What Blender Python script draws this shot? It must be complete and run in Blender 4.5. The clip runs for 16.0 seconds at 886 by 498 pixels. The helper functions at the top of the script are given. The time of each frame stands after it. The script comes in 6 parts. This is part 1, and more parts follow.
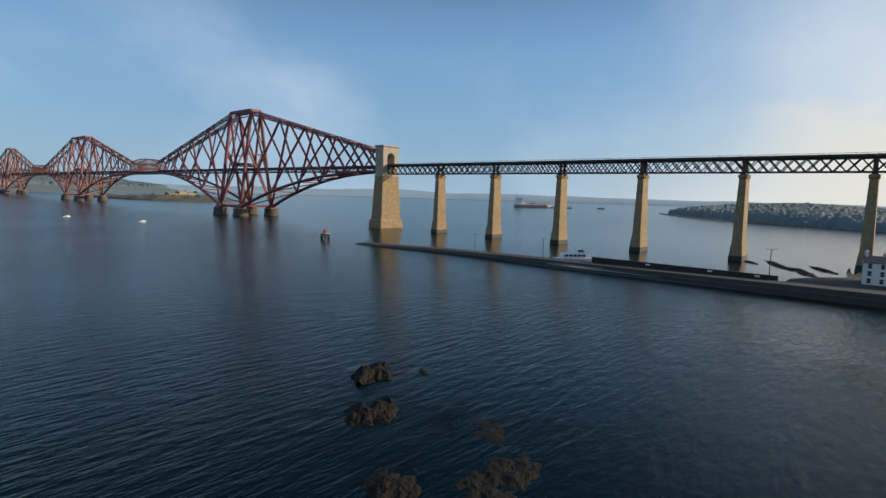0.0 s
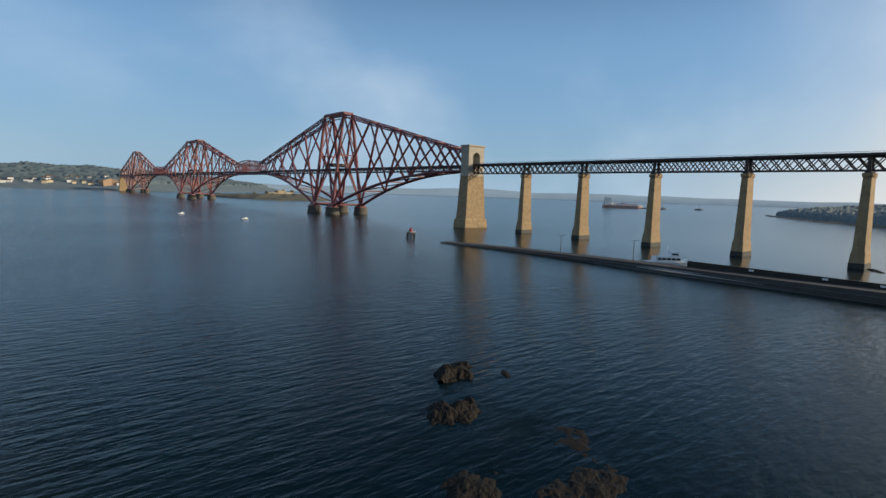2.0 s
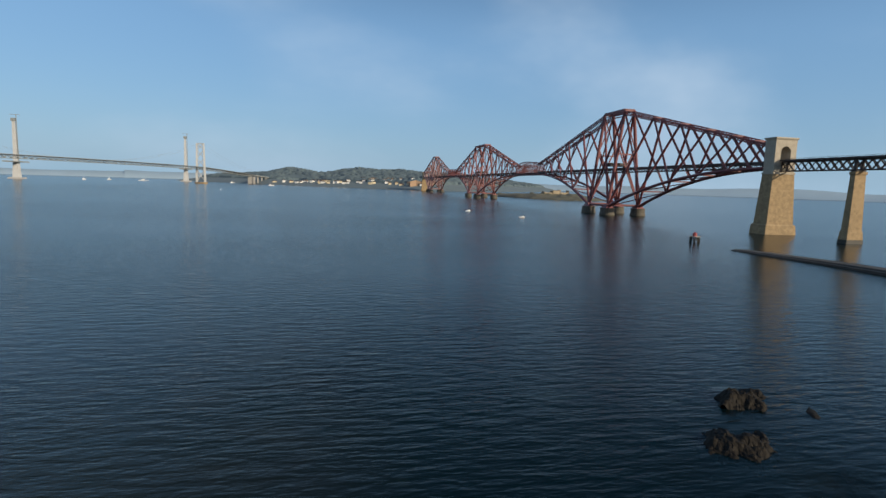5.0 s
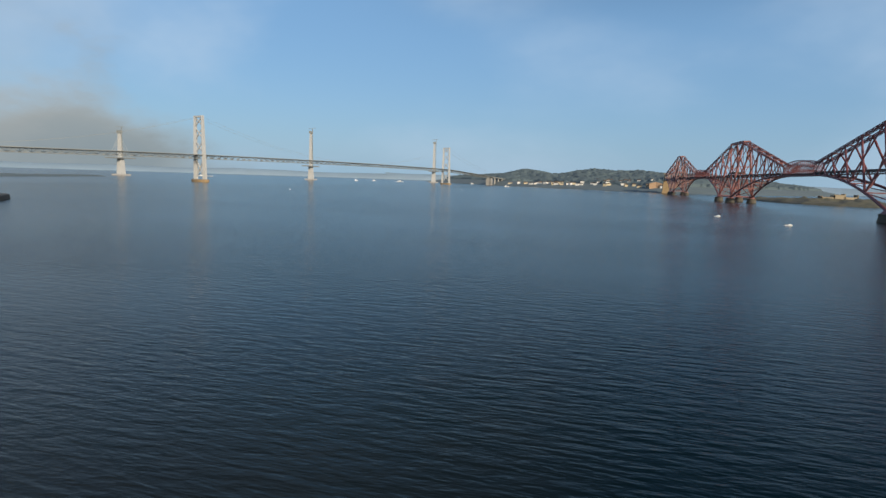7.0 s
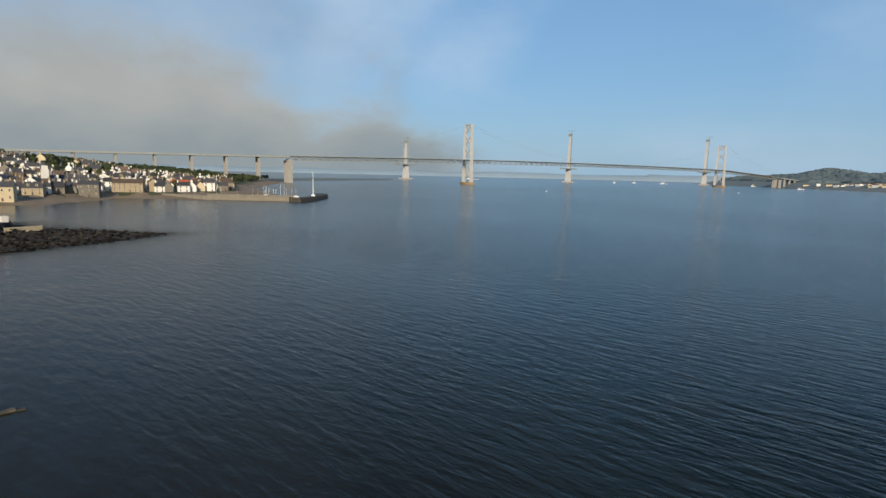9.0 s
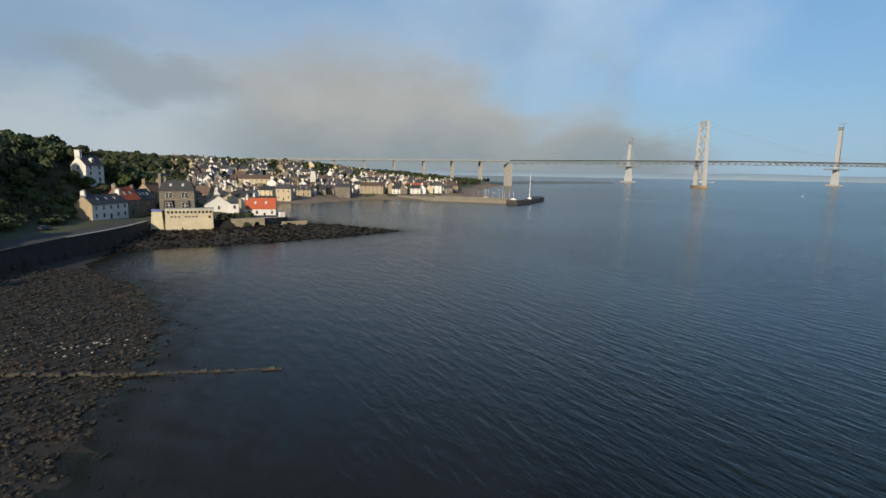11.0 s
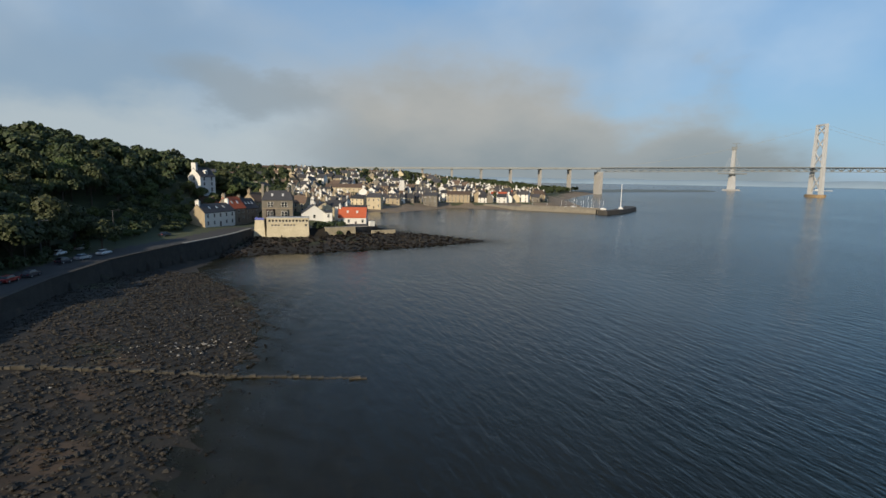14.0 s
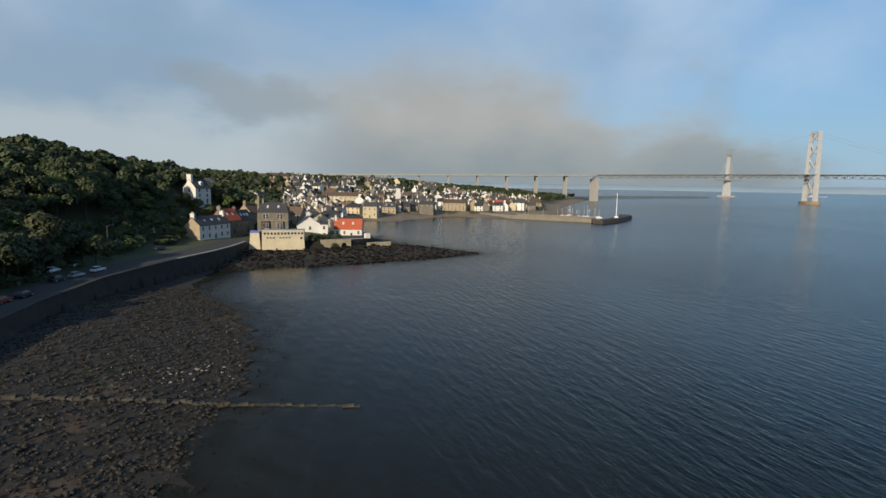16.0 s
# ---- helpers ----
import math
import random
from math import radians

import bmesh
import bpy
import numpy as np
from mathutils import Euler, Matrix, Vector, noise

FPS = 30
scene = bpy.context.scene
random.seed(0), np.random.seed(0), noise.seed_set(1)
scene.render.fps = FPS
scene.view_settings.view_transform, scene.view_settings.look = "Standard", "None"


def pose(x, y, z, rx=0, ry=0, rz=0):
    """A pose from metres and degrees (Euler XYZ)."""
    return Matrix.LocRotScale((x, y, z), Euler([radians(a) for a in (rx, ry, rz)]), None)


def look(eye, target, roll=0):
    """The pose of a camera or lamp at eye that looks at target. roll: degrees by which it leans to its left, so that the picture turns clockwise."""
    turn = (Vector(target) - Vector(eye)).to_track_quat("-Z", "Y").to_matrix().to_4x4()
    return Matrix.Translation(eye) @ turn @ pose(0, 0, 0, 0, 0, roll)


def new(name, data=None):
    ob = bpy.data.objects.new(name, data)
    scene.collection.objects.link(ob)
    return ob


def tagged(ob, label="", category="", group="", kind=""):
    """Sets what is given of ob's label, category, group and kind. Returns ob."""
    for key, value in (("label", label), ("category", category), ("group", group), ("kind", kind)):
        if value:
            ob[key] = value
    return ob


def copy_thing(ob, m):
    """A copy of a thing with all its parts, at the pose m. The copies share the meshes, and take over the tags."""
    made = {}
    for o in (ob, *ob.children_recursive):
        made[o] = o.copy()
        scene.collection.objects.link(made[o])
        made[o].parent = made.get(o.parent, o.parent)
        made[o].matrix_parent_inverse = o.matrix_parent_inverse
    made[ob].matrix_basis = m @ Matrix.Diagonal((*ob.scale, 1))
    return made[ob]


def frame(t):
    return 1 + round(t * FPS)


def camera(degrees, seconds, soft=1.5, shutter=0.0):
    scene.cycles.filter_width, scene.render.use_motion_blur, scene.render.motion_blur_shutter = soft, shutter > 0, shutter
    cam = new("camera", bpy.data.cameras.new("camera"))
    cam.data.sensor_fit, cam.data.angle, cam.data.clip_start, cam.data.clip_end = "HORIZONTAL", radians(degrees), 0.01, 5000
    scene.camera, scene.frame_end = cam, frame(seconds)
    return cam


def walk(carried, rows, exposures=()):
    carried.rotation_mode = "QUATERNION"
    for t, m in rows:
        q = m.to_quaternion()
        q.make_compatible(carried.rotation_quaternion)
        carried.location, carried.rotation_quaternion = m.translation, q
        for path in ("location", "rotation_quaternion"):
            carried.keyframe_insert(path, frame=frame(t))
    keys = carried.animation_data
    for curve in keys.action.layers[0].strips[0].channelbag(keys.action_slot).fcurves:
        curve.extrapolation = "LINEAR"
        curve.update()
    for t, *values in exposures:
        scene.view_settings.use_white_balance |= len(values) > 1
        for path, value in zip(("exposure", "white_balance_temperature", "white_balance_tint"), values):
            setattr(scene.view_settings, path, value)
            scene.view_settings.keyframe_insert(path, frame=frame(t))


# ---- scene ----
# x points east, y north along the railway bridge, z up from the water.
cam = camera(79.82, 16.0)
# seconds, place, tilt, lean, heading
ROWS = [
    (0, -303.33, -327.32, 28.61, 84.18, -1.70, -49.06),
    (0.5, -303.25, -327.24, 28.60, 84.12, -1.79, -47.66),
    (1, -303.17, -327.11, 28.61, 84.06, -1.82, -45.41),
    (1.5, -303.08, -327.04, 28.61, 83.99, -1.78, -43.11),
    (2, -303.07, -326.94, 28.64, 83.85, -1.83, -39.97),
    (2.5, -303.06, -326.96, 28.62, 83.76, -1.83, -36.20),
    (3, -303.08, -326.97, 28.58, 83.63, -1.77, -31.95),
    (5.5, -303.50, -326.74, 28.48, 82.80, -1.90, -5.27),
    (6, -303.68, -326.56, 28.34, 82.68, -1.99, 0.74),
    (6.5, -303.73, -326.31, 28.22, 82.47, -1.96, 7.30),
    (7, -303.71, -326.03, 28.11, 82.31, -1.92, 13.59),
    (7.5, -303.69, -325.72, 28.02, 82.10, -1.72, 20.58),
    (8, -303.67, -325.38, 27.86, 82.02, -1.62, 26.70),
    (8.5, -303.61, -324.93, 27.65, 81.89, -1.52, 33.91),
    (9, -303.49, -324.41, 27.45, 81.81, -1.38, 40.73),
    (9.5, -303.34, -323.95, 27.33, 81.76, -1.14, 47.92),
    (10, -303.20, -323.64, 27.31, 81.74, -1.08, 53.63),
    (12.5, -302.49, -322.63, 27.73, 81.96, -0.76, 72.88),
    (13, -302.46, -322.78, 27.99, 82.05, -0.78, 73.10),
    (13.5, -302.40, -322.95, 28.29, 82.18, -0.89, 73.19),
    (14, -302.54, -322.95, 28.76, 82.34, -0.85, 73.23),
    (14.5, -302.72, -322.95, 29.41, 82.48, -0.89, 73.23),
    (15, -302.76, -322.73, 30.26, 82.64, -0.89, 73.14),
    (15.5, -302.76, -322.57, 31.12, 82.75, -0.90, 73.04),
    (16, -302.78, -322.47, 31.98, 82.90, -0.88, 72.87),
]
walk(cam, [(t, Matrix.Translation((x, y, z)) @ Euler((0, 0, radians(rz))).to_matrix().to_4x4()
            @ Euler((radians(rx), 0, 0)).to_matrix().to_4x4() @ Euler((0, 0, radians(-ry))).to_matrix().to_4x4())
           for t, x, y, z, rx, ry, rz in ROWS],
     exposures=[(0.0, 0.0), (16.0, 0.0)])

# ---- light ----
SUN_AZ, SUN_EL = 134.0, 21.0   # degrees clockwise from +y, and above the horizon
sun_data = bpy.data.lights.new("sun", "SUN")
sun_data.energy, sun_data.angle, sun_data.color = 4.8, radians(0.6), (1.0, 0.84, 0.62)
sun = new("sun", sun_data)
sun_to = Vector((math.sin(radians(SUN_AZ)) * math.cos(radians(SUN_EL)), math.cos(radians(SUN_AZ)) * math.cos(radians(SUN_EL)), math.sin(radians(SUN_EL))))
sun.matrix_world = look(sun_to * 800, (0, 0, 0))

world = bpy.data.worlds.new("world")
scene.world = world
world.use_nodes = True
wn, wl = world.node_tree.nodes, world.node_tree.links
wn.clear()


def wnode(kind, **sets):
    n = wn.new(kind)
    for k, v in sets.items():
        if k == "op":
            n.operation = v
        else:
            n.inputs[k].default_value = v
    return n


w_out = wn.new("ShaderNodeOutputWorld")
w_bg = wnode("ShaderNodeBackground", Strength=0.10)
w_sky = wn.new("ShaderNodeTexSky")
w_sky.sky_type = "NISHITA"
w_sky.sun_disc = False
w_sky.sun_elevation, w_sky.sun_rotation = radians(SUN_EL), radians(SUN_AZ)
w_sky.air_density, w_sky.dust_density, w_sky.ozone_density = 1.2, 0.6, 5.0
w_tc = wn.new("ShaderNodeTexCoord")
w_dir = w_tc.outputs["Generated"]
w_sep = wn.new("ShaderNodeSeparateXYZ")
wl.new(w_dir, w_sep.inputs[0])


def wmath(op, a, b=0.0, c=0.0):
    n = wn.new("ShaderNodeMath")
    n.operation = op
    for k, v in enumerate((a, b, c)):
        if isinstance(v, (int, float)):
            n.inputs[k].default_value = v
        else:
            wl.new(v, n.inputs[k])
    return n.outputs[0]


def wramp(v, a, b, lo=0.0, hi=1.0):
    n = wn.new("ShaderNodeMapRange")
    n.interpolation_type = "SMOOTHSTEP"
    wl.new(v, n.inputs["Value"])
    for k, x in (("From Min", a), ("From Max", b), ("To Min", lo), ("To Max", hi)):
        n.inputs[k].default_value = x
    return n.outputs["Result"]


def wnoise(scale, stretch, detail=5.0, rough=0.55, shift=(0, 0, 0)):
    mp = wn.new("ShaderNodeMapping")
    mp.inputs["Scale"].default_value, mp.inputs["Location"].default_value = stretch, shift
    wl.new(w_dir, mp.inputs["Vector"])
    n = wn.new("ShaderNodeTexNoise")
    n.inputs["Scale"].default_value, n.inputs["Detail"].default_value, n.inputs["Roughness"].default_value = scale, detail, rough
    wl.new(mp.outputs["Vector"], n.inputs["Vector"])
    return n.outputs["Fac"]


def wmix(fac, a, b):
    n = wn.new("ShaderNodeMix")
    n.data_type = "RGBA"
    wl.new(fac, n.inputs["Factor"])
    for key, v in (("A", a), ("B", b)):
        if isinstance(v, tuple):
            n.inputs[key].default_value = (*v, 1)
        else:
            wl.new(v, n.inputs[key])
    return n.outputs["Result"]


def toward(az):
    """How far a direction of the sky points to that bearing, -1 to 1, on the level."""
    flat = wmath("SQRT", wmath("MAXIMUM", wmath("SUBTRACT", 1.0, wmath("MULTIPLY", w_sep.outputs[2], w_sep.outputs[2])), 1e-4))
    d = wmath("ADD", wmath("MULTIPLY", w_sep.outputs[0], math.sin(radians(az))), wmath("MULTIPLY", w_sep.outputs[1], math.cos(radians(az))))
    return wmath("DIVIDE", d, flat)


up = wmath("MAXIMUM", w_sep.outputs[2], 0.0)
SKY = 10.0   # colours below are divided by the background's strength
sky = w_sky.outputs["Color"]
sky = wmix(wmath("ADD", 0.55, 0.0), sky, (0.23 * SKY, 0.45 * SKY, 0.75 * SKY))
# deeper blue overhead
sky = wmix(wramp(up, 0.34, 0.75, 0.0, 0.85), sky, (0.055 * SKY, 0.13 * SKY, 0.29 * SKY))
# summer haze along the horizon, brighter towards the sun
glow = wramp(toward(SUN_AZ - 12), 0.35, 1.0)
haze = wmath("POWER", 2.718, wmath("MULTIPLY", up, -11.0))
sky = wmix(wmath("MULTIPLY", haze, 0.85), sky, wmix(glow, (0.315 * SKY, 0.485 * SKY, 0.625 * SKY), (0.95 * SKY, 0.92 * SKY, 0.86 * SKY)))
# thin high cloud in streaks
wisps = wramp(wnoise(1.5, (1.0, 1.9, 2.2), 5.0, 0.5, (0.3, 0.1, 0)), 0.42, 0.80)
sky = wmix(wmath("MULTIPLY", wisps, 0.95), sky, (0.48 * SKY, 0.62 * SKY, 0.78 * SKY))
# darkest blue high up, a quarter turn from the sun; added to darken the water
band = wmath("MULTIPLY", wramp(toward(32), 0.50, 0.92), wramp(up, 0.23, 0.46))
sky = wmix(wmath("MULTIPLY", band, 0.65), sky, (0.022 * SKY, 0.062 * SKY, 0.15 * SKY))
# brightening of the sky round the sun, behind the viaduct
sunward = wmath("MULTIPLY", wramp(toward(130), 0.42, 0.97), wramp(up, 0.80, 0.15))
sky = wmix(wmath("MULTIPLY", sunward, 0.7), sky, (0.86 * SKY, 0.86 * SKY, 0.84 * SKY))
# grey bank of sea fog lying over the town: bearing and elevation in degrees, ruffled by noise
fog_noise = wnoise(4.2, (1.0, 1.0, 1.9), 7.0, 0.55, (0.7, 0.2, 0.4))
swirl = wmath("SUBTRACT", fog_noise, 0.5)
coarse = wmath("SUBTRACT", wnoise(2.1, (1.0, 1.0, 1.6), 3.0, 0.5, (1.7, 3.2, 0.9)), 0.5)
bearing = wmath("ADD", wmath("MULTIPLY", wmath("ARCTAN2", w_sep.outputs[0], w_sep.outputs[1]), 57.296), wmath("MULTIPLY", swirl, 16.0))
rise = wmath("MULTIPLY", wmath("ARCSINE", w_sep.outputs[2]), 57.296)
level = wmath("ADD", rise, wmath("ADD", wmath("MULTIPLY", swirl, 13.0), wmath("MULTIPLY", coarse, 9.0)))
east_of = wramp(bearing, -96.0, -80.0)
FOG_DARK, FOG_PALE = (0.25 * SKY, 0.295 * SKY, 0.315 * SKY), (0.44 * SKY, 0.435 * SKY, 0.405 * SKY)
# thin grey veil high above the bank
veil = wmath("MULTIPLY", wramp(bearing, -42.0, -66.0), wramp(level, 24.0, 9.0))
sky = wmix(wmath("MULTIPLY", veil, 0.62), sky, wmix(wramp(coarse, -0.12, 0.12), (0.29 * SKY, 0.36 * SKY, 0.43 * SKY), (0.44 * SKY, 0.49 * SKY, 0.53 * SKY)))
# pale clear strip under it, to the south
strip = wmath("MULTIPLY", wramp(bearing, -82.0, -92.0), wramp(level, 7.5, 2.5))
sky = wmix(wmath("MULTIPLY", strip, 0.7), sky, (0.50 * SKY, 0.56 * SKY, 0.58 * SKY))
# the main bank, thinning northwards
edge = wramp(bearing, -72.0, -26.0, 12.5, 4.0)
under = wmath("SUBTRACT", edge, level)
bank = wmath("MULTIPLY", wmath("MULTIPLY", wramp(under, -1.5, 4.5), east_of), wramp(bearing, -24.0, -44.0))
shade = wmath("ADD", wmath("MULTIPLY", wramp(rise, 1.0, 7.5), 0.7), wmath("MULTIPLY", wramp(swirl, -0.12, 0.14), 0.3))
sky = wmix(wmath("MULTIPLY", bank, 0.88), sky, wmix(shade, FOG_DARK, FOG_PALE))
# a darker scrap of cloud ahead of it
du = wmath("DIVIDE", wmath("ADD", bearing, 93.0), 8.5)
dv = wmath("DIVIDE", wmath("SUBTRACT", level, 8.6), 3.4)
scrap = wramp(wmath("ADD", wmath("MULTIPLY", du, du), wmath("MULTIPLY", dv, dv)), 1.3, 0.1)
sky = wmix(wmath("MULTIPLY", scrap, 0.58), sky, (0.275 * SKY, 0.32 * SKY, 0.345 * SKY))
# sunlit cloud low in the east
east = wmath("MULTIPLY", wramp(toward(98), 0.925, 0.99), wramp(wmath("ADD", up, wmath("MULTIPLY", wmath("SUBTRACT", fog_noise, 0.5), -0.22)), 0.165, 0.11))
sky = wmix(wmath("MULTIPLY", east, 0.85), sky, (0.78 * SKY, 0.76 * SKY, 0.70 * SKY))
wl.new(sky, w_bg.inputs["Color"])
wl.new(w_bg.outputs["Background"], w_out.inputs["Surface"])

# ---- materials ----


def mat(name, color, rough=0.8, metal=0.0, vary=0.25, scale=1.0, bump=0.0, color2=None, detail=6.0, spec=0.5, per_object=0.0, streak=None):
    """A procedural surface: two scales of noise between color and color2, with relief."""
    m = bpy.data.materials.new(name)
    m.use_nodes = True
    nt = m.node_tree
    n, l = nt.nodes, nt.links
    b = n["Principled BSDF"]
    b.inputs["Roughness"].default_value, b.inputs["Metallic"].default_value = rough, metal
    b.inputs["Specular IOR Level"].default_value = spec
    tc = n.new("ShaderNodeTexCoord")
    src = tc.outputs["Object"]
    if streak:
        mp = n.new("ShaderNodeMapping")
        mp.inputs["Scale"].default_value = streak
        l.new(src, mp.inputs["Vector"])
        src = mp.outputs["Vector"]
    big, fine = n.new("ShaderNodeTexNoise"), n.new("ShaderNodeTexNoise")
    for t, s in ((big, scale), (fine, scale * 9)):
        t.inputs["Scale"].default_value, t.inputs["Detail"].default_value = s, detail
        l.new(src, t.inputs["Vector"])
    mix = n.new("ShaderNodeMix")
    mix.data_type = "RGBA"
    c2 = color2 or tuple(c * (1 - vary) for c in color)
    mix.inputs["A"].default_value, mix.inputs["B"].default_value = (*color, 1), (*c2, 1)
    add = n.new("ShaderNodeMath")
    add.operation = "ADD"
    l.new(big.outputs["Fac"], add.inputs[0])
    l.new(fine.outputs["Fac"], add.inputs[1])
    ramp = n.new("ShaderNodeMapRange")
    ramp.inputs["From Min"].default_value, ramp.inputs["From Max"].default_value = 0.72, 1.28
    l.new(add.outputs[0], ramp.inputs["Value"])
    l.new(ramp.outputs["Result"], mix.inputs["Factor"])
    out = mix.outputs["Result"]
    if per_object:
        oi, hsv, mr = n.new("ShaderNodeObjectInfo"), n.new("ShaderNodeHueSaturation"), n.new("ShaderNodeMapRange")
        mr.inputs["To Min"].default_value, mr.inputs["To Max"].default_value = 1 - per_object, 1 + per_object
        l.new(oi.outputs["Random"], mr.inputs["Value"])
        l.new(mr.outputs["Result"], hsv.inputs["Value"])
        l.new(out, hsv.inputs["Color"])
        out = hsv.outputs["Color"]
    l.new(out, b.inputs["Base Color"])
    if bump:
        bp = n.new("ShaderNodeBump")
        bp.inputs["Strength"].default_value, bp.inputs["Distance"].default_value = 0.8, bump
        l.new(add.outputs[0], bp.inputs["Height"])
        l.new(bp.outputs["Normal"], b.inputs["Normal"])
    return m


M_STEEL = mat("red_steel", (0.20, 0.056, 0.058), 0.55, 0.0, 0.35, 0.25, 0.01)
M_STEEL_DARK = mat("dark_steel", (0.050, 0.036, 0.034), 0.6, 0.0, 0.3, 0.3, 0.01)
M_GRANITE = mat("granite", (0.37, 0.265, 0.145), 0.85, 0.0, 0.3, 0.35, 0.0, (0.19, 0.135, 0.072))
M_GRANITE_PALE = mat("pale_granite", (0.42, 0.37, 0.29), 0.85, 0.0, 0.25, 0.35, 0.0)
M_PIER_BASE = mat("stained_granite", (0.13, 0.115, 0.09), 0.85, 0.0, 0.4, 0.3, 0.04, (0.055, 0.05, 0.04))
M_WET_STONE = mat("weedy_stone", (0.035, 0.034, 0.028), 0.6, 0.0, 0.4, 0.8, 0.05)
M_PIER_STONE = mat("quay_stone", (0.060, 0.055, 0.048), 0.8, 0.0, 0.45, 0.3, 0.05)
M_CONCRETE = mat("concrete", (0.38, 0.37, 0.35), 0.85, 0.0, 0.2, 0.2, 0.02)
M_PALE_STEEL = mat("pale_painted_steel", (0.50, 0.51, 0.51), 0.6, 0.0, 0.15, 0.1)
M_GREY_STEEL = mat("grey_painted_steel", (0.26, 0.28, 0.28), 0.6, 0.0, 0.2, 0.1)


def water_material():
    """Sea water: rippled and glossy, and clear enough over shoals to show the bed (by the depth kept on the mesh)."""
    m = bpy.data.materials.new("sea_water")
    m.use_nodes = True
    n, l = m.node_tree.nodes, m.node_tree.links
    b = n["Principled BSDF"]
    b.inputs["IOR"].default_value = 1.25
    b.inputs["Roughness"].default_value = 0.17
    b.inputs["Specular Tint"].default_value = (0.86, 1.0, 0.93, 1)

    def math_node(op, p, q=0.0, r=0.0):
        k = n.new("ShaderNodeMath")
        k.operation = op
        for i, v in enumerate((p, q, r)):
            if isinstance(v, (int, float)):
                k.inputs[i].default_value = v
            else:
                l.new(v, k.inputs[i])
        return k.outputs[0]

    def span(v, a, b_, lo, hi):
        k = n.new("ShaderNodeMapRange")
        l.new(v, k.inputs["Value"])
        for key, x in (("From Min", a), ("From Max", b_), ("To Min", lo), ("To Max", hi)):
            k.inputs[key].default_value = x
        return k.outputs["Result"]

    tc = n.new("ShaderNodeTexCoord")

    def ripple(turn, squeeze, scale, detail):
        mp = n.new("ShaderNodeMapping")
        mp.inputs["Rotation"].default_value = (0, 0, radians(turn))
        mp.inputs["Scale"].default_value = (squeeze, 1.0, 1.0)
        l.new(tc.outputs["Object"], mp.inputs["Vector"])
        t = n.new("ShaderNodeTexNoise")
        t.inputs["Scale"].default_value, t.inputs["Detail"].default_value, t.inputs["Distortion"].default_value = scale, detail, 0.3
        l.new(mp.outputs["Vector"], t.inputs["Vector"])
        return t.outputs["Fac"]

    long_waves, cross_waves, chop = ripple(14, 0.26, 0.62, 2.0), ripple(-6, 0.32, 0.95, 2.0), ripple(6, 0.42, 2.2, 4.0)
    calm = ripple(12, 0.3, 0.012, 3.0)
    height = math_node("ADD", math_node("MULTIPLY_ADD", cross_waves, 0.6, long_waves), math_node("MULTIPLY", chop, 0.30))
    at = n.new("ShaderNodeAttribute")
    at.attribute_name = "depth"
    depth = at.outputs["Fac"]
    # calm and ruffled stretches; sheltered behind the pier and over the shoals
    sx = n.new("ShaderNodeSeparateXYZ")
    l.new(tc.outputs["Object"], sx.inputs[0])
    lee = math_node("SUBTRACT", 1.0, math_node("MULTIPLY", span(sx.outputs[0], -110.0, -10.0, 0.0, 0.86), span(sx.outputs[1], -20.0, -230.0, 0.15, 1.0)))
    strength = math_node("MULTIPLY", math_node("MULTIPLY", span(calm, 0.35, 0.65, 0.5, 1.0), lee), span(depth, 0.0, 3.0, 0.5, 1.0))
    bp = n.new("ShaderNodeBump")
    bp.inputs["Distance"].default_value = 0.33
    l.new(strength, bp.inputs["Strength"])
    l.new(height, bp.inputs["Height"])
    l.new(bp.outputs["Normal"], b.inputs["Normal"])
    mix = n.new("ShaderNodeMix")
    mix.data_type = "RGBA"
    mix.inputs["A"].default_value, mix.inputs["B"].default_value = (0.0165, 0.0155, 0.0115, 1), (0.0004, 0.0052, 0.0068, 1)
    # paler, browner base over the shallows off the beach, none over the rocks further out
    l.new(math_node("MAXIMUM", span(depth, 0.5, 3.0, 0.0, 1.0), span(sx.outputs[0], -345.0, -295.0, 0.0, 1.0)), mix.inputs["Factor"])
    l.new(mix.outputs["Result"], b.inputs["Base Color"])
    # light is soaked up with depth
    clear = n.new("ShaderNodeBsdfTransparent")
    clear.inputs["Color"].default_value = (0.62, 0.66, 0.54, 1)
    seen = math_node("MULTIPLY", math_node("POWER", 2.718, math_node("MULTIPLY", depth, -1.7)), span(depth, 1.6, 2.4, 0.72, 0.0))
    both = n.new("ShaderNodeMixShader")
    l.new(seen, both.inputs[0])
    l.new(b.outputs[0], both.inputs[1])
    l.new(clear.outputs[0], both.inputs[2])
    l.new(both.outputs[0], n["Material Output"].inputs["Surface"])
    return m


M_WATER = water_material()

# ---- shapes ----


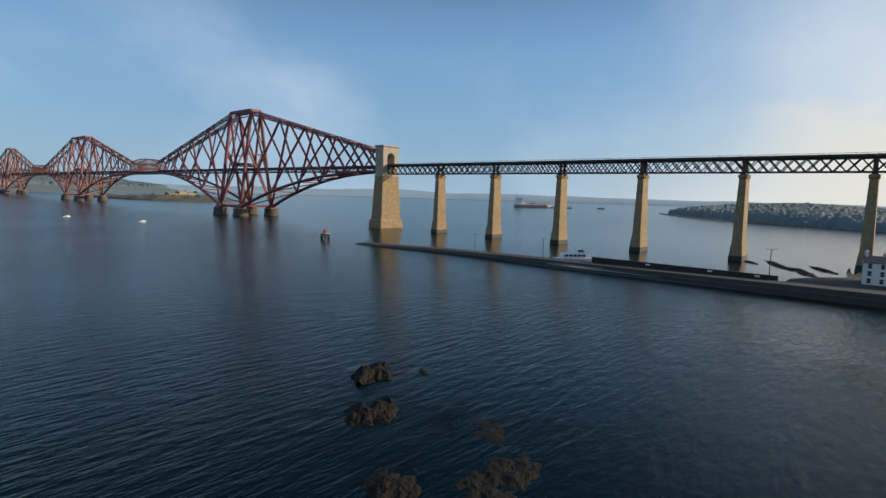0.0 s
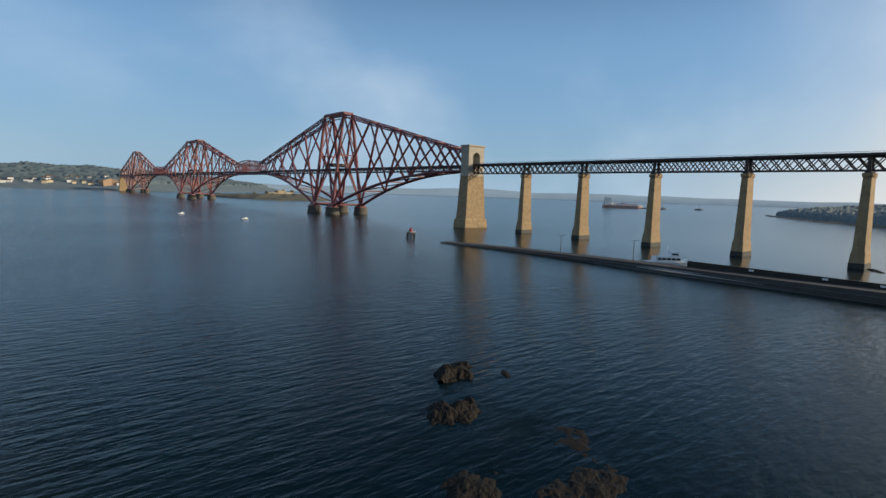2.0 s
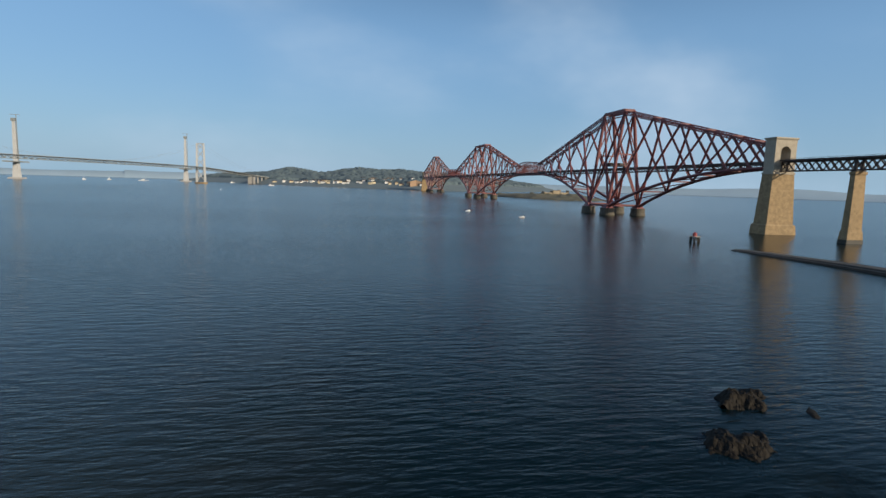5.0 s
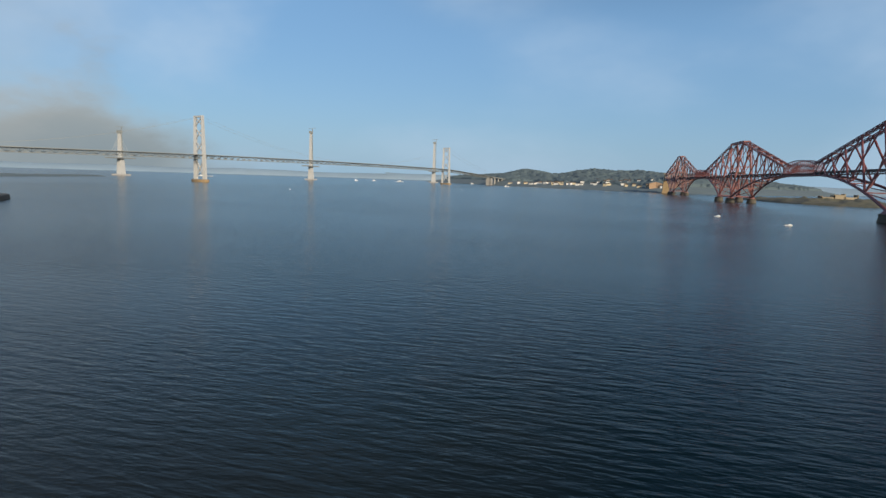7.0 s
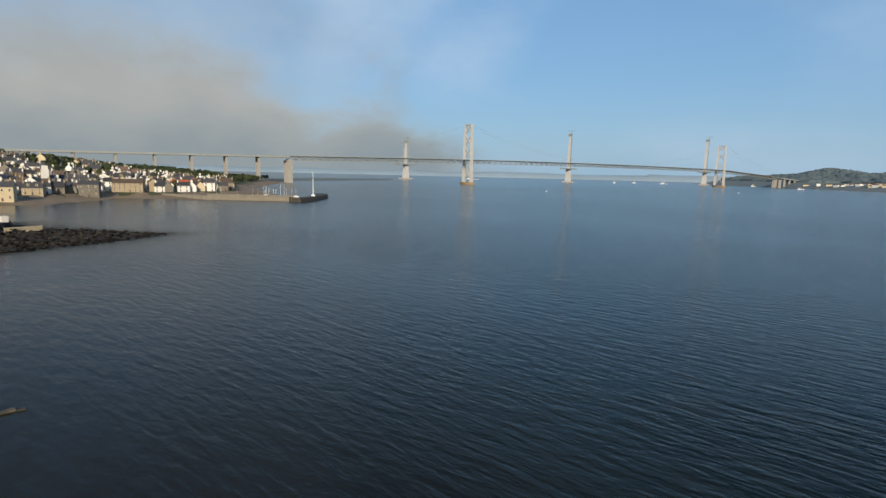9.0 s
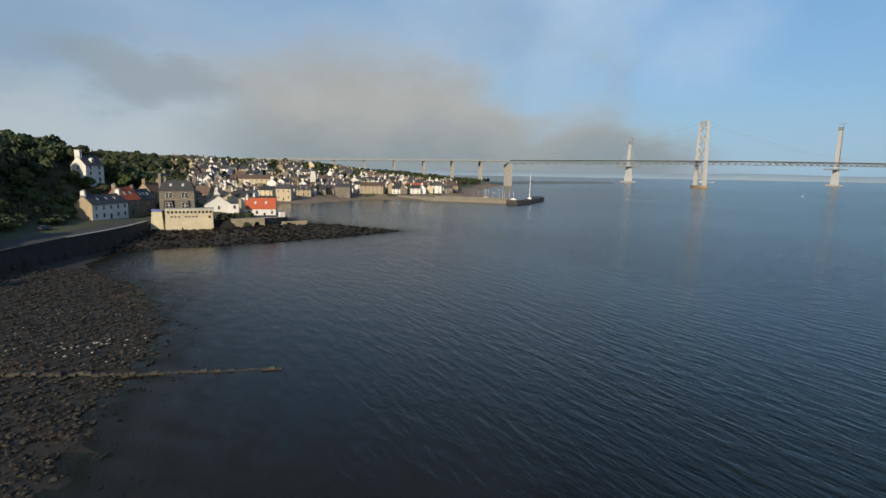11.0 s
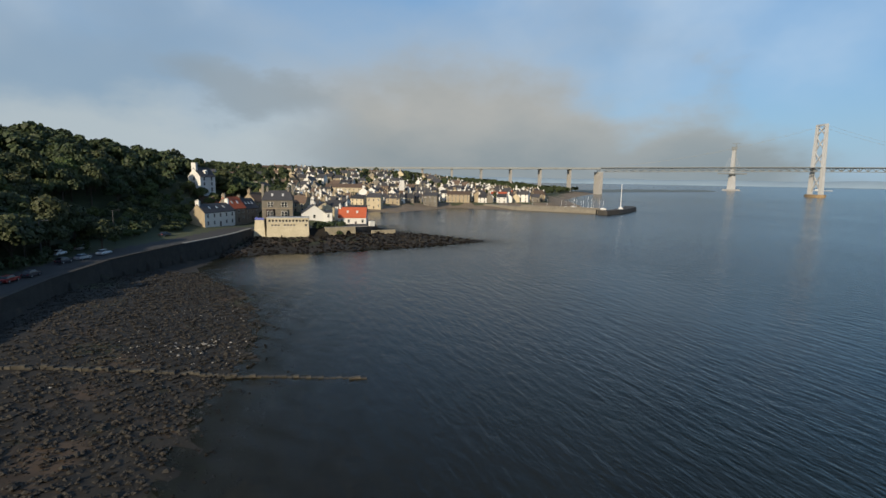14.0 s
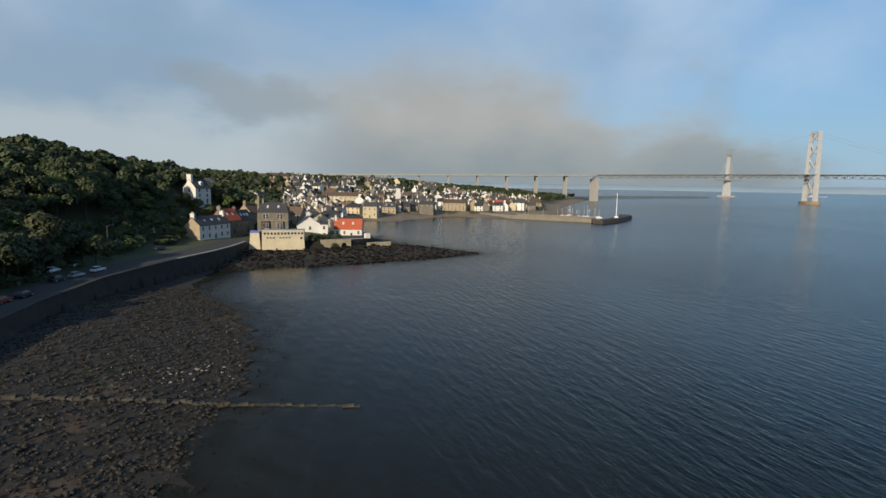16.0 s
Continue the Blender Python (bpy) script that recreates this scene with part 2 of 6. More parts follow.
class Shape:
    """Collects faces for one mesh."""

    def __init__(self):
        self.v, self.f = [], []

    def add(self, verts, faces):
        k = len(self.v)
        self.v += [tuple(p) for p in verts]
        self.f += [tuple(i + k for i in f) for f in faces]
        return self

    def box(self, x0, x1, y0, y1, z0, z1):
        return self.frustum((x0 + x1) / 2, (y0 + y1) / 2, z0, z1, x1 - x0, y1 - y0, x1 - x0, y1 - y0)

    def frustum(self, x, y, z0, z1, w0, d0, w1, d1):
        v = [(x + sx * w / 2, y + sy * d / 2, z) for z, w, d in ((z0, w0, d0), (z1, w1, d1)) for sx, sy in ((-1, -1), (1, -1), (1, 1), (-1, 1))]
        return self.add(v, [(3, 2, 1, 0), (4, 5, 6, 7), (0, 1, 5, 4), (1, 2, 6, 5), (2, 3, 7, 6), (3, 0, 4, 7)])

    def bar(self, p, q, w, d=None, n=4, w2=None):
        """A straight member from p to q: n=4 gives a square section, more a tube."""
        p, q = Vector(p), Vector(q)
        a = (q - p).normalized()
        s = a.cross(Vector((0, 0, 1)) if abs(a.z) < 0.95 else Vector((0, 1, 0))).normalized()
        u = s.cross(a)
        d = d or w
        v = []
        for c, k in ((p, 1.0), (q, (w2 or w) / w)):
            for i in range(n):
                g = 2 * math.pi * (i + 0.5) / n
                r = 0.7071 if n == 4 else 0.5
                v.append(c + s * math.cos(g) * w * r * k + u * math.sin(g) * d * r * k)
        f = [(i, (i + 1) % n, n + (i + 1) % n, n + i) for i in range(n)]
        return self.add(v, f + [tuple(range(n))[::-1], tuple(range(n, 2 * n))])

    def loft(self, rings, close=True):
        n = len(rings[0])
        v = [p for r in rings for p in r]
        f = []
        for k in range(len(rings) - 1):
            for i in range(n):
                j = (i + 1) % n
                f.append((k * n + i, k * n + j, (k + 1) * n + j, (k + 1) * n + i))
        if close:
            f += [tuple(range(n))[::-1], tuple(range((len(rings) - 1) * n, len(rings) * n))]
        return self.add(v, f)

    def mesh(self, name, material):
        me = bpy.data.meshes.new(name)
        me.from_pydata([(float(p[0]), float(p[1]), float(p[2])) for p in self.v], [], [tuple(int(i) for i in f) for f in self.f])
        for m in material if isinstance(material, (list, tuple)) else [material]:
            me.materials.append(m)
        me.update()
        return me


def part(name, shape, material, parent=None, label=""):
    ob = new(name, shape.mesh(name, material))
    if parent is not None:
        ob.parent = parent
    if label:
        ob["label"] = label
    return ob


def thing(name, label, category, x=0, y=0, z=0, group="", kind="", rz=0):
    ob = new(name)
    ob.matrix_basis = pose(x, y, z, 0, 0, rz)
    return tagged(ob, label, category, group, kind)


# ---- railway bridge ----
HW, RAIL, TOP = 3.0, 50.9, 112.5      # high water, rail level, tower tops above the water
ARM = 207.3
NODES = [0.0, 55.0, 98.0, 133.0, 165.0, 188.0, ARM]


def chord_top(d):
    return TOP - 1.0 + (62.0 - TOP + 1.0) * d / ARM


def chord_low(d):
    k = d / ARM
    return HW + 6.0 + (46.5 - HW - 6.0) * (1 - max(0.0, 1 - k) ** 2.1)


def half_low(d):
    return 18.3 + (5.0 - 18.3) * d / ARM


def build_cantilever(name, label, y0, y1, M_STEEL):
    """One double cantilever: legs at y0 and y1, arms of length ARM both ways."""
    mid = (y0 + y1) / 2
    top = thing(name, label, "bridge", 0, mid, 0, "cantilevers of the railway bridge")
    h = (y1 - y0) / 2
    for sx in (-1, 1):
        for sy in (-1, 1):
            part("pier_base", Shape().loft([[(sx * 18.3 + r * math.cos(a * math.pi / 10), sy * h + r * math.sin(a * math.pi / 10), z) for a in range(20)]
                                            for z, r in ((-3, 8.6), (2.2, 8.2), (2.3, 7.7), (HW + 3.6, 7.4), (HW + 3.7, 7.9), (HW + 4.8, 7.9))]), M_PIER_BASE, top, "round masonry pier, weedy at the waterline")
            part("leg", Shape().bar((sx * 18.3, sy * h, HW + 4.5), (sx * 5.2, sy * h, TOP), 3.6, n=12), M_STEEL, top)
            part("skewback", Shape().frustum(sx * 18.3, sy * h, HW + 4.7, HW + 9, 9, 11, 4.5, 6), M_STEEL, top)
        part("top_member", Shape().bar((sx * 5.2, -h, TOP), (sx * 5.2, h, TOP), 2.4, 3.0), M_STEEL, top)
        part("top_member", Shape().bar((sx * 5.2, -h, TOP - 3.6), (sx * 5.2, h, TOP - 3.6), 0.9, 0.9), M_STEEL, top)
        part("bottom_member", Shape().bar((sx * 18.3, -h, HW + 7), (sx * 18.3, h, HW + 7), 2.4, n=10), M_STEEL, top)
        for sy in (-1, 1):
            part("tower_diagonal", Shape().bar((sx * 18.0, sy * h, HW + 8), (sx * 5.4, -sy * h, TOP - 3), 2.5, n=10), M_STEEL, top)
    for sy in (-1, 1):
        for a in (-1, 1):
            part("cross_brace", Shape().bar((a * 17.5, sy * h, HW + 9), (-a * 9.5, sy * h, 72), 1.3, 1.3), M_STEEL, top)
            part("cross_brace", Shape().bar((a * 9.5, sy * h, 72), (-a * 5.4, sy * h, TOP - 2), 1.0, 1.0), M_STEEL, top)
        part("cross_beam", Shape().bar((-5.2, sy * h, TOP), (5.2, sy * h, TOP), 2.2, 2.6), M_STEEL, top)
        part("cross_beam", Shape().bar((-18.3, sy * h, HW + 8), (18.3, sy * h, HW + 8), 1.6, 1.6), M_STEEL, top)
        part("cross_beam", Shape().bar((-11, sy * h, 66), (11, sy * h, 66), 1.2, 1.4), M_STEEL, top)
    for sy in (-1, 1):
        def P(d, sx, low):
            return (sx * half_low(d), sy * (h + d), chord_low(d)) if low else (sx * 5.1, sy * (h + d), chord_top(d))
        for sx in (-1, 1):
            # lattice top member: four rails tied by lacing
            s = Shape()
            for off in (-1.1, 1.1):
                for dz in (0, -3.4):
                    s.bar((sx * 5.1 + off, sy * h, chord_top(0) + dz * 1.0), (sx * 5.1 + off, sy * (h + ARM), chord_top(ARM) + dz * 0.55), 0.75, 0.75)
            n = 44
            for i in range(n):
                a, b = ARM * i / n, ARM * (i + 1) / n
                za, zb = chord_top(a), chord_top(b)
                da, db = -3.4 + 1.5 * a / ARM, -3.4 + 1.5 * b / ARM
                for off in (-1.1, 1.1):
                    s.bar((sx * 5.1 + off, sy * (h + a), za + (da if i % 2 else 0)), (sx * 5.1 + off, sy * (h + b), zb + (0 if i % 2 else db)), 0.35, 0.35)
            part("top_chord", s, M_STEEL, top, "red riveted lattice top chord")
            # curved tube, bottom member
            rings = []
            m = 24
            for i in range(m + 1):
                d = ARM * i / m
                r = 1.75 - 0.75 * i / m
                rings.append([(sx * half_low(d) + r * math.cos(g * math.pi / 5), sy * (h + d), chord_low(d) + r * math.sin(g * math.pi / 5)) for g in range(10)])
            part("bottom_chord", Shape().loft(rings), M_STEEL, top, "curved red tubular bottom chord")
            for i in range(6):
                w = 2.5 - 0.26 * i
                if i < 5:
                    part("strut", Shape().bar(P(NODES[i], sx, True), P(NODES[i + 1], sx, False), w, n=10), M_STEEL, top)
                # lattice tie
                p, q = Vector(P(NODES[i], sx, False)), Vector(P(NODES[i + 1], sx, True))
                s = Shape()
                for off in (-0.9, 0.9):
                    s.bar(p + Vector((0, off, 0)), q + Vector((0, off, 0)), 0.42, 1.2)
                k = max(6, int((q - p).length / 3.2))
                for j in range(k):
                    s.bar(p.lerp(q, j / k) + Vector((0, -0.9 if j % 2 else 0.9, 0)), p.lerp(q, (j + 1) / k) + Vector((0, 0.9 if j % 2 else -0.9, 0)), 0.22, 0.22)
                part("tie", s, M_STEEL, top, "slender lattice tie")
        for i in range(1, 7):
            d = NODES[i]
            zl = chord_low(d)
            part("wind_brace", Shape().bar((-half_low(d), sy * (h + d), zl), (half_low(d), sy * (h + d), zl), 1.2, 1.2), M_STEEL, top)
            d0 = NODES[i - 1]
            for a in (-1, 1):
                part("wind_brace", Shape().bar((a * half_low(d0), sy * (h + d0), chord_low(d0)), (-a * half_low(d), sy * (h + d), zl), 0.9, 0.9), M_STEEL, top)
            if i < 6:
                part("portal_beam", Shape().bar((-5.1, sy * (h + d), chord_top(d)), (5.1, sy * (h + d), chord_top(d)), 0.9, 1.4), M_STEEL, top)
                for a in (-1, 1):
                    part("trestle_leg", Shape().bar((a * (half_low(d) - 0.5), sy * (h + d), zl), (a * 4, sy * (h + d), RAIL - 4.5), 0.7, 0.7), M_STEEL, top)
    # railway deck that runs through
    L = h + ARM
    s = Shape().box(-4.4, 4.4, -L, L, RAIL - 1.6, RAIL - 0.9)
    for sx in (-1, 1):
        s.box(sx * 4.4 - 0.25, sx * 4.4 + 0.25, -L, L, RAIL - 4.6, RAIL - 3.9)
        s.box(sx * 4.4 - 0.3, sx * 4.4 + 0.3, -L, L, RAIL - 1.8, RAIL + 0.6)
        n = int(L / 2.6)
        for i in range(-n, n):
            za, zb = (RAIL - 4.2, RAIL - 1.5) if i % 2 else (RAIL - 1.5, RAIL - 4.2)
            s.bar((sx * 4.4, i * 2.6, za), (sx * 4.4, (i + 1) * 2.6, zb), 0.3, 0.3)
    part("railway_deck", s, M_STEEL_DARK, top, "dark steel railway deck with lattice girders")
    part("work_platform", Shape().box(-12, 12, -h * 0.5, h * 0.5, 53.6, 54.4).box(-10, 10, -h * 0.4, h * 0.4, 54.4, 57.0), M_STEEL_DARK, top, "dark work platform slung in the tower")
    return top


TOWERS = ((ARM, ARM + 44.2), (772.7, 851.9), (1373.1, 1417.3))
# haze over distance is painted into the paler reds of the further sections
M_STEEL_HAZED = mat("hazed_red_steel", (0.30, 0.12, 0.11), 0.6, 0.0, 0.3, 0.25)
M_STEEL_FAR_HAZED = mat("far_hazed_red_steel", (0.33, 0.18, 0.17), 0.65, 0.0, 0.3, 0.25)
for (a, b), paint, lab in zip(TOWERS, (M_STEEL, M_STEEL_HAZED, M_STEEL_FAR_HAZED), ("near red steel cantilever on round masonry piers", "middle red steel cantilever with a wide tower", "far hazy red steel cantilever by the north shore")):
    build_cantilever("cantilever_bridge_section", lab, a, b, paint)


def build_suspended(y0, y1):
    top = thing("suspended_span", "red hog-backed lattice span between two cantilevers", "bridge span", 0, (y0 + y1) / 2, 0, "suspended spans")
    h = (y1 - y0) / 2
    n = 16

    def zt(i):
        k = abs(2 * i / n - 1)
        return 67.5 - 6.0 * k * k
    for sx in (-1, 1):
        s = Shape()
        for i in range(n):
            a, b = -h + 2 * h * i / n, -h + 2 * h * (i + 1) / n
            s.bar((sx * 4.9, a, zt(i)), (sx * 4.9, b, zt(i + 1)), 1.0, 1.2)
        part("top_chord", s, M_STEEL, top)
        part("bottom_chord", Shape().bar((sx * 4.9, -h, 46.6), (sx * 4.9, h, 46.6), 1.2, 1.6), M_STEEL, top)
        s = Shape()
        for i in range(n):
            a, b = -h + 2 * h * i / n, -h + 2 * h * (i + 1) / n
            s.bar((sx * 4.9, a, 46.6), (sx * 4.9, b, zt(i + 1)), 0.5, 0.5)
            s.bar((sx * 4.9, b, 46.6), (sx * 4.9, a, zt(i)), 0.5, 0.5)
            s.bar((sx * 4.9, a, 46.6), (sx * 4.9, a, zt(i)), 0.5, 0.5)
        part("lattice", s, M_STEEL, top)
    part("railway_deck", Shape().box(-4.4, 4.4, -h, h, RAIL - 3, RAIL - 0.9), M_STEEL_DARK, top)


build_suspended(TOWERS[0][1] + ARM, TOWERS[1][0] - ARM)
build_suspended(TOWERS[1][1] + ARM, TOWERS[2][0] - ARM)


def build_end_tower(y, label):
    """Tall masonry tower at the end of the cantilevers, pierced by an arch for the trains."""
    top = thing("end_tower", label, "bridge tower", 0, y, 0, "masonry end towers")
    zc = RAIL - 8
    part("plinth", Shape().frustum(0, 0, -3, 6.2, 25.5, 15.5, 24, 14).frustum(0, 0, 6.2, 7.2, 24, 14, 22.6, 12.6), M_GRANITE, top, "pale battered plinth with a tidemark")
    part("shaft", Shape().frustum(0, 0, 7.2, zc, 21.6, 12.2, 17.4, 9.6), M_GRANITE, top, "tapered honey-coloured granite shaft")
    # head with the arched portal
    w, d, ow, z0, z1, zs = 17.0, 9.4, 4.0, zc, 66.0, 57.5
    arch = [(ow * math.cos(math.pi * i / 10), zs + ow * math.sin(math.pi * i / 10)) for i in range(11)]
    inner = [(ow, RAIL - 1.6)] + arch + [(-ow, RAIL - 1.6)]
    outer = [(w / 2, RAIL - 1.6), (w / 2, zs), (w / 2, z1 - 4), (w / 2, z1), (3, z1), (1.5, z1), (0, z1), (-1.5, z1), (-3, z1), (-w / 2, z1), (-w / 2, z1 - 4), (-w / 2, zs), (-w / 2, RAIL - 1.6)]
    v, f = [], []
    n = len(inner)
    for yy in (-d / 2, d / 2):
        v += [(px, yy, pz) for px, pz in inner] + [(px, yy, pz) for px, pz in outer]
    for i in range(n - 1):
        f += [(i, i + 1, n + i + 1, n + i), (3 * n + i, 3 * n + i + 1, 2 * n + i + 1, 2 * n + i), (i + 1, i, 2 * n + i, 2 * n + i + 1), (n + i, n + i + 1, 3 * n + i + 1, 3 * n + i)]
    s = Shape().add(v, f)
    s.box(-w / 2, w / 2, -d / 2, d / 2, zc, RAIL - 1.6)
    part("head", s, M_GRANITE_PALE, top, "pale stone head with a tall arched portal")
    part("cornice", Shape().frustum(0, 0, 66.0, 66.9, 17.6, 10.0, 18.6, 11.0).frustum(0, 0, 66.9, 67.6, 18.6, 11, 18.2, 10.6), M_GRANITE_PALE, top)
    part("string_course", Shape().frustum(0, 0, zc - 0.7, zc + 0.5, 18.2, 10.4, 18.2, 10.4), M_GRANITE_PALE, top)
    return top


build_end_tower(0.0, "tall granite end tower with an arched portal, south side")
build_end_tower(TOWERS[2][1] + ARM, "hazy granite end tower on the north shore")

SPAN, FIRST = 51.2, -59.6


def build_approach_pier(y, base):
    top = thing("approach_pier", "tall tapered granite pier with weedy foot in the water", "bridge pier", 0, y, 0, "granite piers of the approach viaduct")
    part("foot", Shape().frustum(0, 0, base - 3, base + 2.4, 12.2, 6.6, 11.8, 6.2), M_WET_STONE, top, "dark weed-covered foot")
    part("plinth", Shape().frustum(0, 0, base + 2.4, 6.4, 11.6, 6.0, 10.8, 5.4).frustum(0, 0, 6.4, 7.0, 11.1, 5.7, 10.9, 5.5).frustum(0, 0, 7.0, 8.2, 10.6, 5.2, 10.1, 4.8), M_GRANITE, top)
    part("shaft", Shape().frustum(0, 0, 8.2, 41.0, 9.9, 4.7, 7.6, 3.2), M_GRANITE, top, "tapering honey-coloured granite shaft")
    part("cap", Shape().frustum(0, 0, 41.0, 41.8, 7.7, 3.3, 8.8, 4.0).frustum(0, 0, 41.8, 43.2, 8.8, 4.0, 8.8, 4.0), M_GRANITE, top)
    part("bearing", Shape().box(-4.2, 4.2, -1.2, 1.2, 43.2, 44.0), M_STEEL_DARK, top)


def build_approach_span(y0, y1):
    L = y1 - y0
    top = thing("approach_span", "dark steel double-lattice girder span carrying the railway", "bridge span", 0, y0, 0, "lattice spans of the approach viaduct")
    n = 10
    zl, zt = 44.4, 50.6
    for x in (-2.5, 2.5):
        part("bottom_chord", Shape().box(x - 0.35, x + 0.35, 0.1, L - 0.1, zl - 0.4, zl + 0.35), M_STEEL_DARK, top)
        part("top_chord", Shape().box(x - 0.4, x + 0.4, 0.1, L - 0.1, zt - 0.4, zt + 0.4), M_STEEL_DARK, top)
        s = Shape()
        for i in range(n):
            a, b = L * i / n, L * (i + 1) / n
            s.bar((x, a, zl), (x, b, zt), 0.40, 0.60)
            s.bar((x + 0.3, a, zt), (x + 0.3, b, zl), 0.32, 0.50)
        for yy in (0.4, L - 0.4):
            s.box(x - 0.35, x + 0.35, yy - 0.4, yy + 0.4, zl, zt)
        part("lattice", s, M_STEEL_DARK, top)
    part("deck", Shape().box(-4.6, 4.6, 0.05, L - 0.05, zt + 0.4, zt + 0.95), M_STEEL_DARK, top)
    for x in (-4.5, 4.5):
        s = Shape().box(x - 0.06, x + 0.06, 0.05, L - 0.05, zt + 0.95, zt + 1.5).box(x - 0.06, x + 0.06, 0.05, L - 0.05, zt + 2.0, zt + 2.15)
        for i in range(26):
            s.box(x - 0.06, x + 0.06, L * (i + 0.5) / 26 - 0.06, L * (i + 0.5) / 26 + 0.06, zt + 1.5, zt + 2.0)
        part("parapet", s, M_STEEL_DARK, top)


PIERS = [FIRST - SPAN * k for k in range(8)]
for k, y in enumerate(PIERS):
    build_approach_pier(y, 0.0 if k < 5 else 0.6)
for a, b in zip([-4.8] + PIERS[:-1], PIERS):
    build_approach_span(b, a)

# ---- land ----
M_GRASS = mat("grassy_ground", (0.06, 0.07, 0.028), 0.95, 0.0, 0.4, 0.05, 0.05, (0.035, 0.045, 0.018))
M_SHORE = mat("weedy_shingle", (0.026, 0.020, 0.012), 0.85, 0.0, 0.5, 0.16, 0.05, (0.010, 0.009, 0.006), detail=9.0)


def patches(m, color, scale, lo, hi, shift):
    """Broad uneven patches of another colour over a surface."""
    n, l = m.node_tree.nodes, m.node_tree.links
    b = n["Principled BSDF"]
    old = b.inputs["Base Color"].links[0].from_socket
    tc, mp, t, mr, mix = n.new("ShaderNodeTexCoord"), n.new("ShaderNodeMapping"), n.new("ShaderNodeTexNoise"), n.new("ShaderNodeMapRange"), n.new("ShaderNodeMix")
    mp.inputs["Location"].default_value = shift
    l.new(tc.outputs["Object"], mp.inputs["Vector"])
    t.inputs["Scale"].default_value, t.inputs["Detail"].default_value, t.inputs["Roughness"].default_value = scale, 7.0, 0.6
    l.new(mp.outputs["Vector"], t.inputs["Vector"])
    mr.inputs["From Min"].default_value, mr.inputs["From Max"].default_value = lo, hi
    l.new(t.outputs["Fac"], mr.inputs["Value"])
    mix.data_type = "RGBA"
    l.new(mr.outputs["Result"], mix.inputs["Factor"])
    l.new(old, mix.inputs["A"])
    mix.inputs["B"].default_value = (*color, 1)
    l.new(mix.outputs["Result"], b.inputs["Base Color"])


patches(M_SHORE, (0.075, 0.048, 0.027), 0.075, 0.55, 0.66, (11, 4, 0))     # brown sand
patches(M_SHORE, (0.030, 0.036, 0.008), 0.06, 0.56, 0.66, (3, 37, 0))    # green weed
patches(M_SHORE, (0.008, 0.007, 0.005), 0.22, 0.56, 0.62, (20, 9, 0))    # dark wrack
M_SAND = mat("brown_sand", (0.24, 0.185, 0.12), 0.9, 0.0, 0.3, 0.05, 0.03, (0.13, 0.10, 0.07))
M_ASPHALT = mat("asphalt", (0.040, 0.039, 0.038), 0.9, 0.0, 0.3, 0.3, 0.01)
# the waterline and the edge of the made ground, both from the west to the east
SHORE = [(-2600, 600), (-1700, 330), (-1300, 318), (-1150, 190), (-980, 60), (-800, -20), (-757, -123), (-794, -166), (-732, -232), (-735, -256), (-640, -276), (-590, -268),
         (-560, -258), (-529, -236), (-518, -264), (-510, -294), (-505, -330), (-500, -346), (-470, -349), (-456, -343), (-441, -335), (-415, -330.5), (-400, -329.5), (-385, -330.5), (-370, -334.5), (-352, -336), (-330, -346), (-250, -348), (-160, -345),
         (-100, -334), (-40, -312), (60, -318), (300, -330), (480, -345), (900, -500), (1500, -900)]
WALL = [(-2600, 560), (-1700, 300), (-1310, 290), (-1160, 165), (-990, 40), (-815, -50), (-800, -128), (-815, -170), (-760, -262), (-650, -285), (-596, -276), (-560, -279), (-546, -290), (-540, -305),
        (-538, -337), (-520, -342), (-509, -346), (-490, -355), (-469, -363), (-457, -367), (-431, -371), (-409, -372), (-340, -374), (-100, -346), (60, -336), (480, -365), (1500, -950)]


def line_distance(px, py, line):
    """Distance to a polyline, positive on its south side (inland)."""
    best = np.full(px.shape, 1e9)
    inside = np.zeros(px.shape, bool)
    ring = line + [(line[-1][0], -5000), (line[0][0], -5000)]
    for k, ((ax, ay), (bx, by)) in enumerate(zip(ring, ring[1:] + ring[:1])):
        dx, dy = bx - ax, by - ay
        if k < len(line) - 1:
            u = np.clip(((px - ax) * dx + (py - ay) * dy) / (dx * dx + dy * dy), 0, 1)
            best = np.minimum(best, np.hypot(px - ax - u * dx, py - ay - u * dy))
        if dy:
            inside ^= ((ay > py) != (by > py)) & (px < ax + dx * (py - ay) / dy)
    return np.where(inside, best, -best)


def smooth(a, b, x):
    k = np.clip((x - a) / (b - a), 0, 1)
    return k * k * (3 - 2 * k)


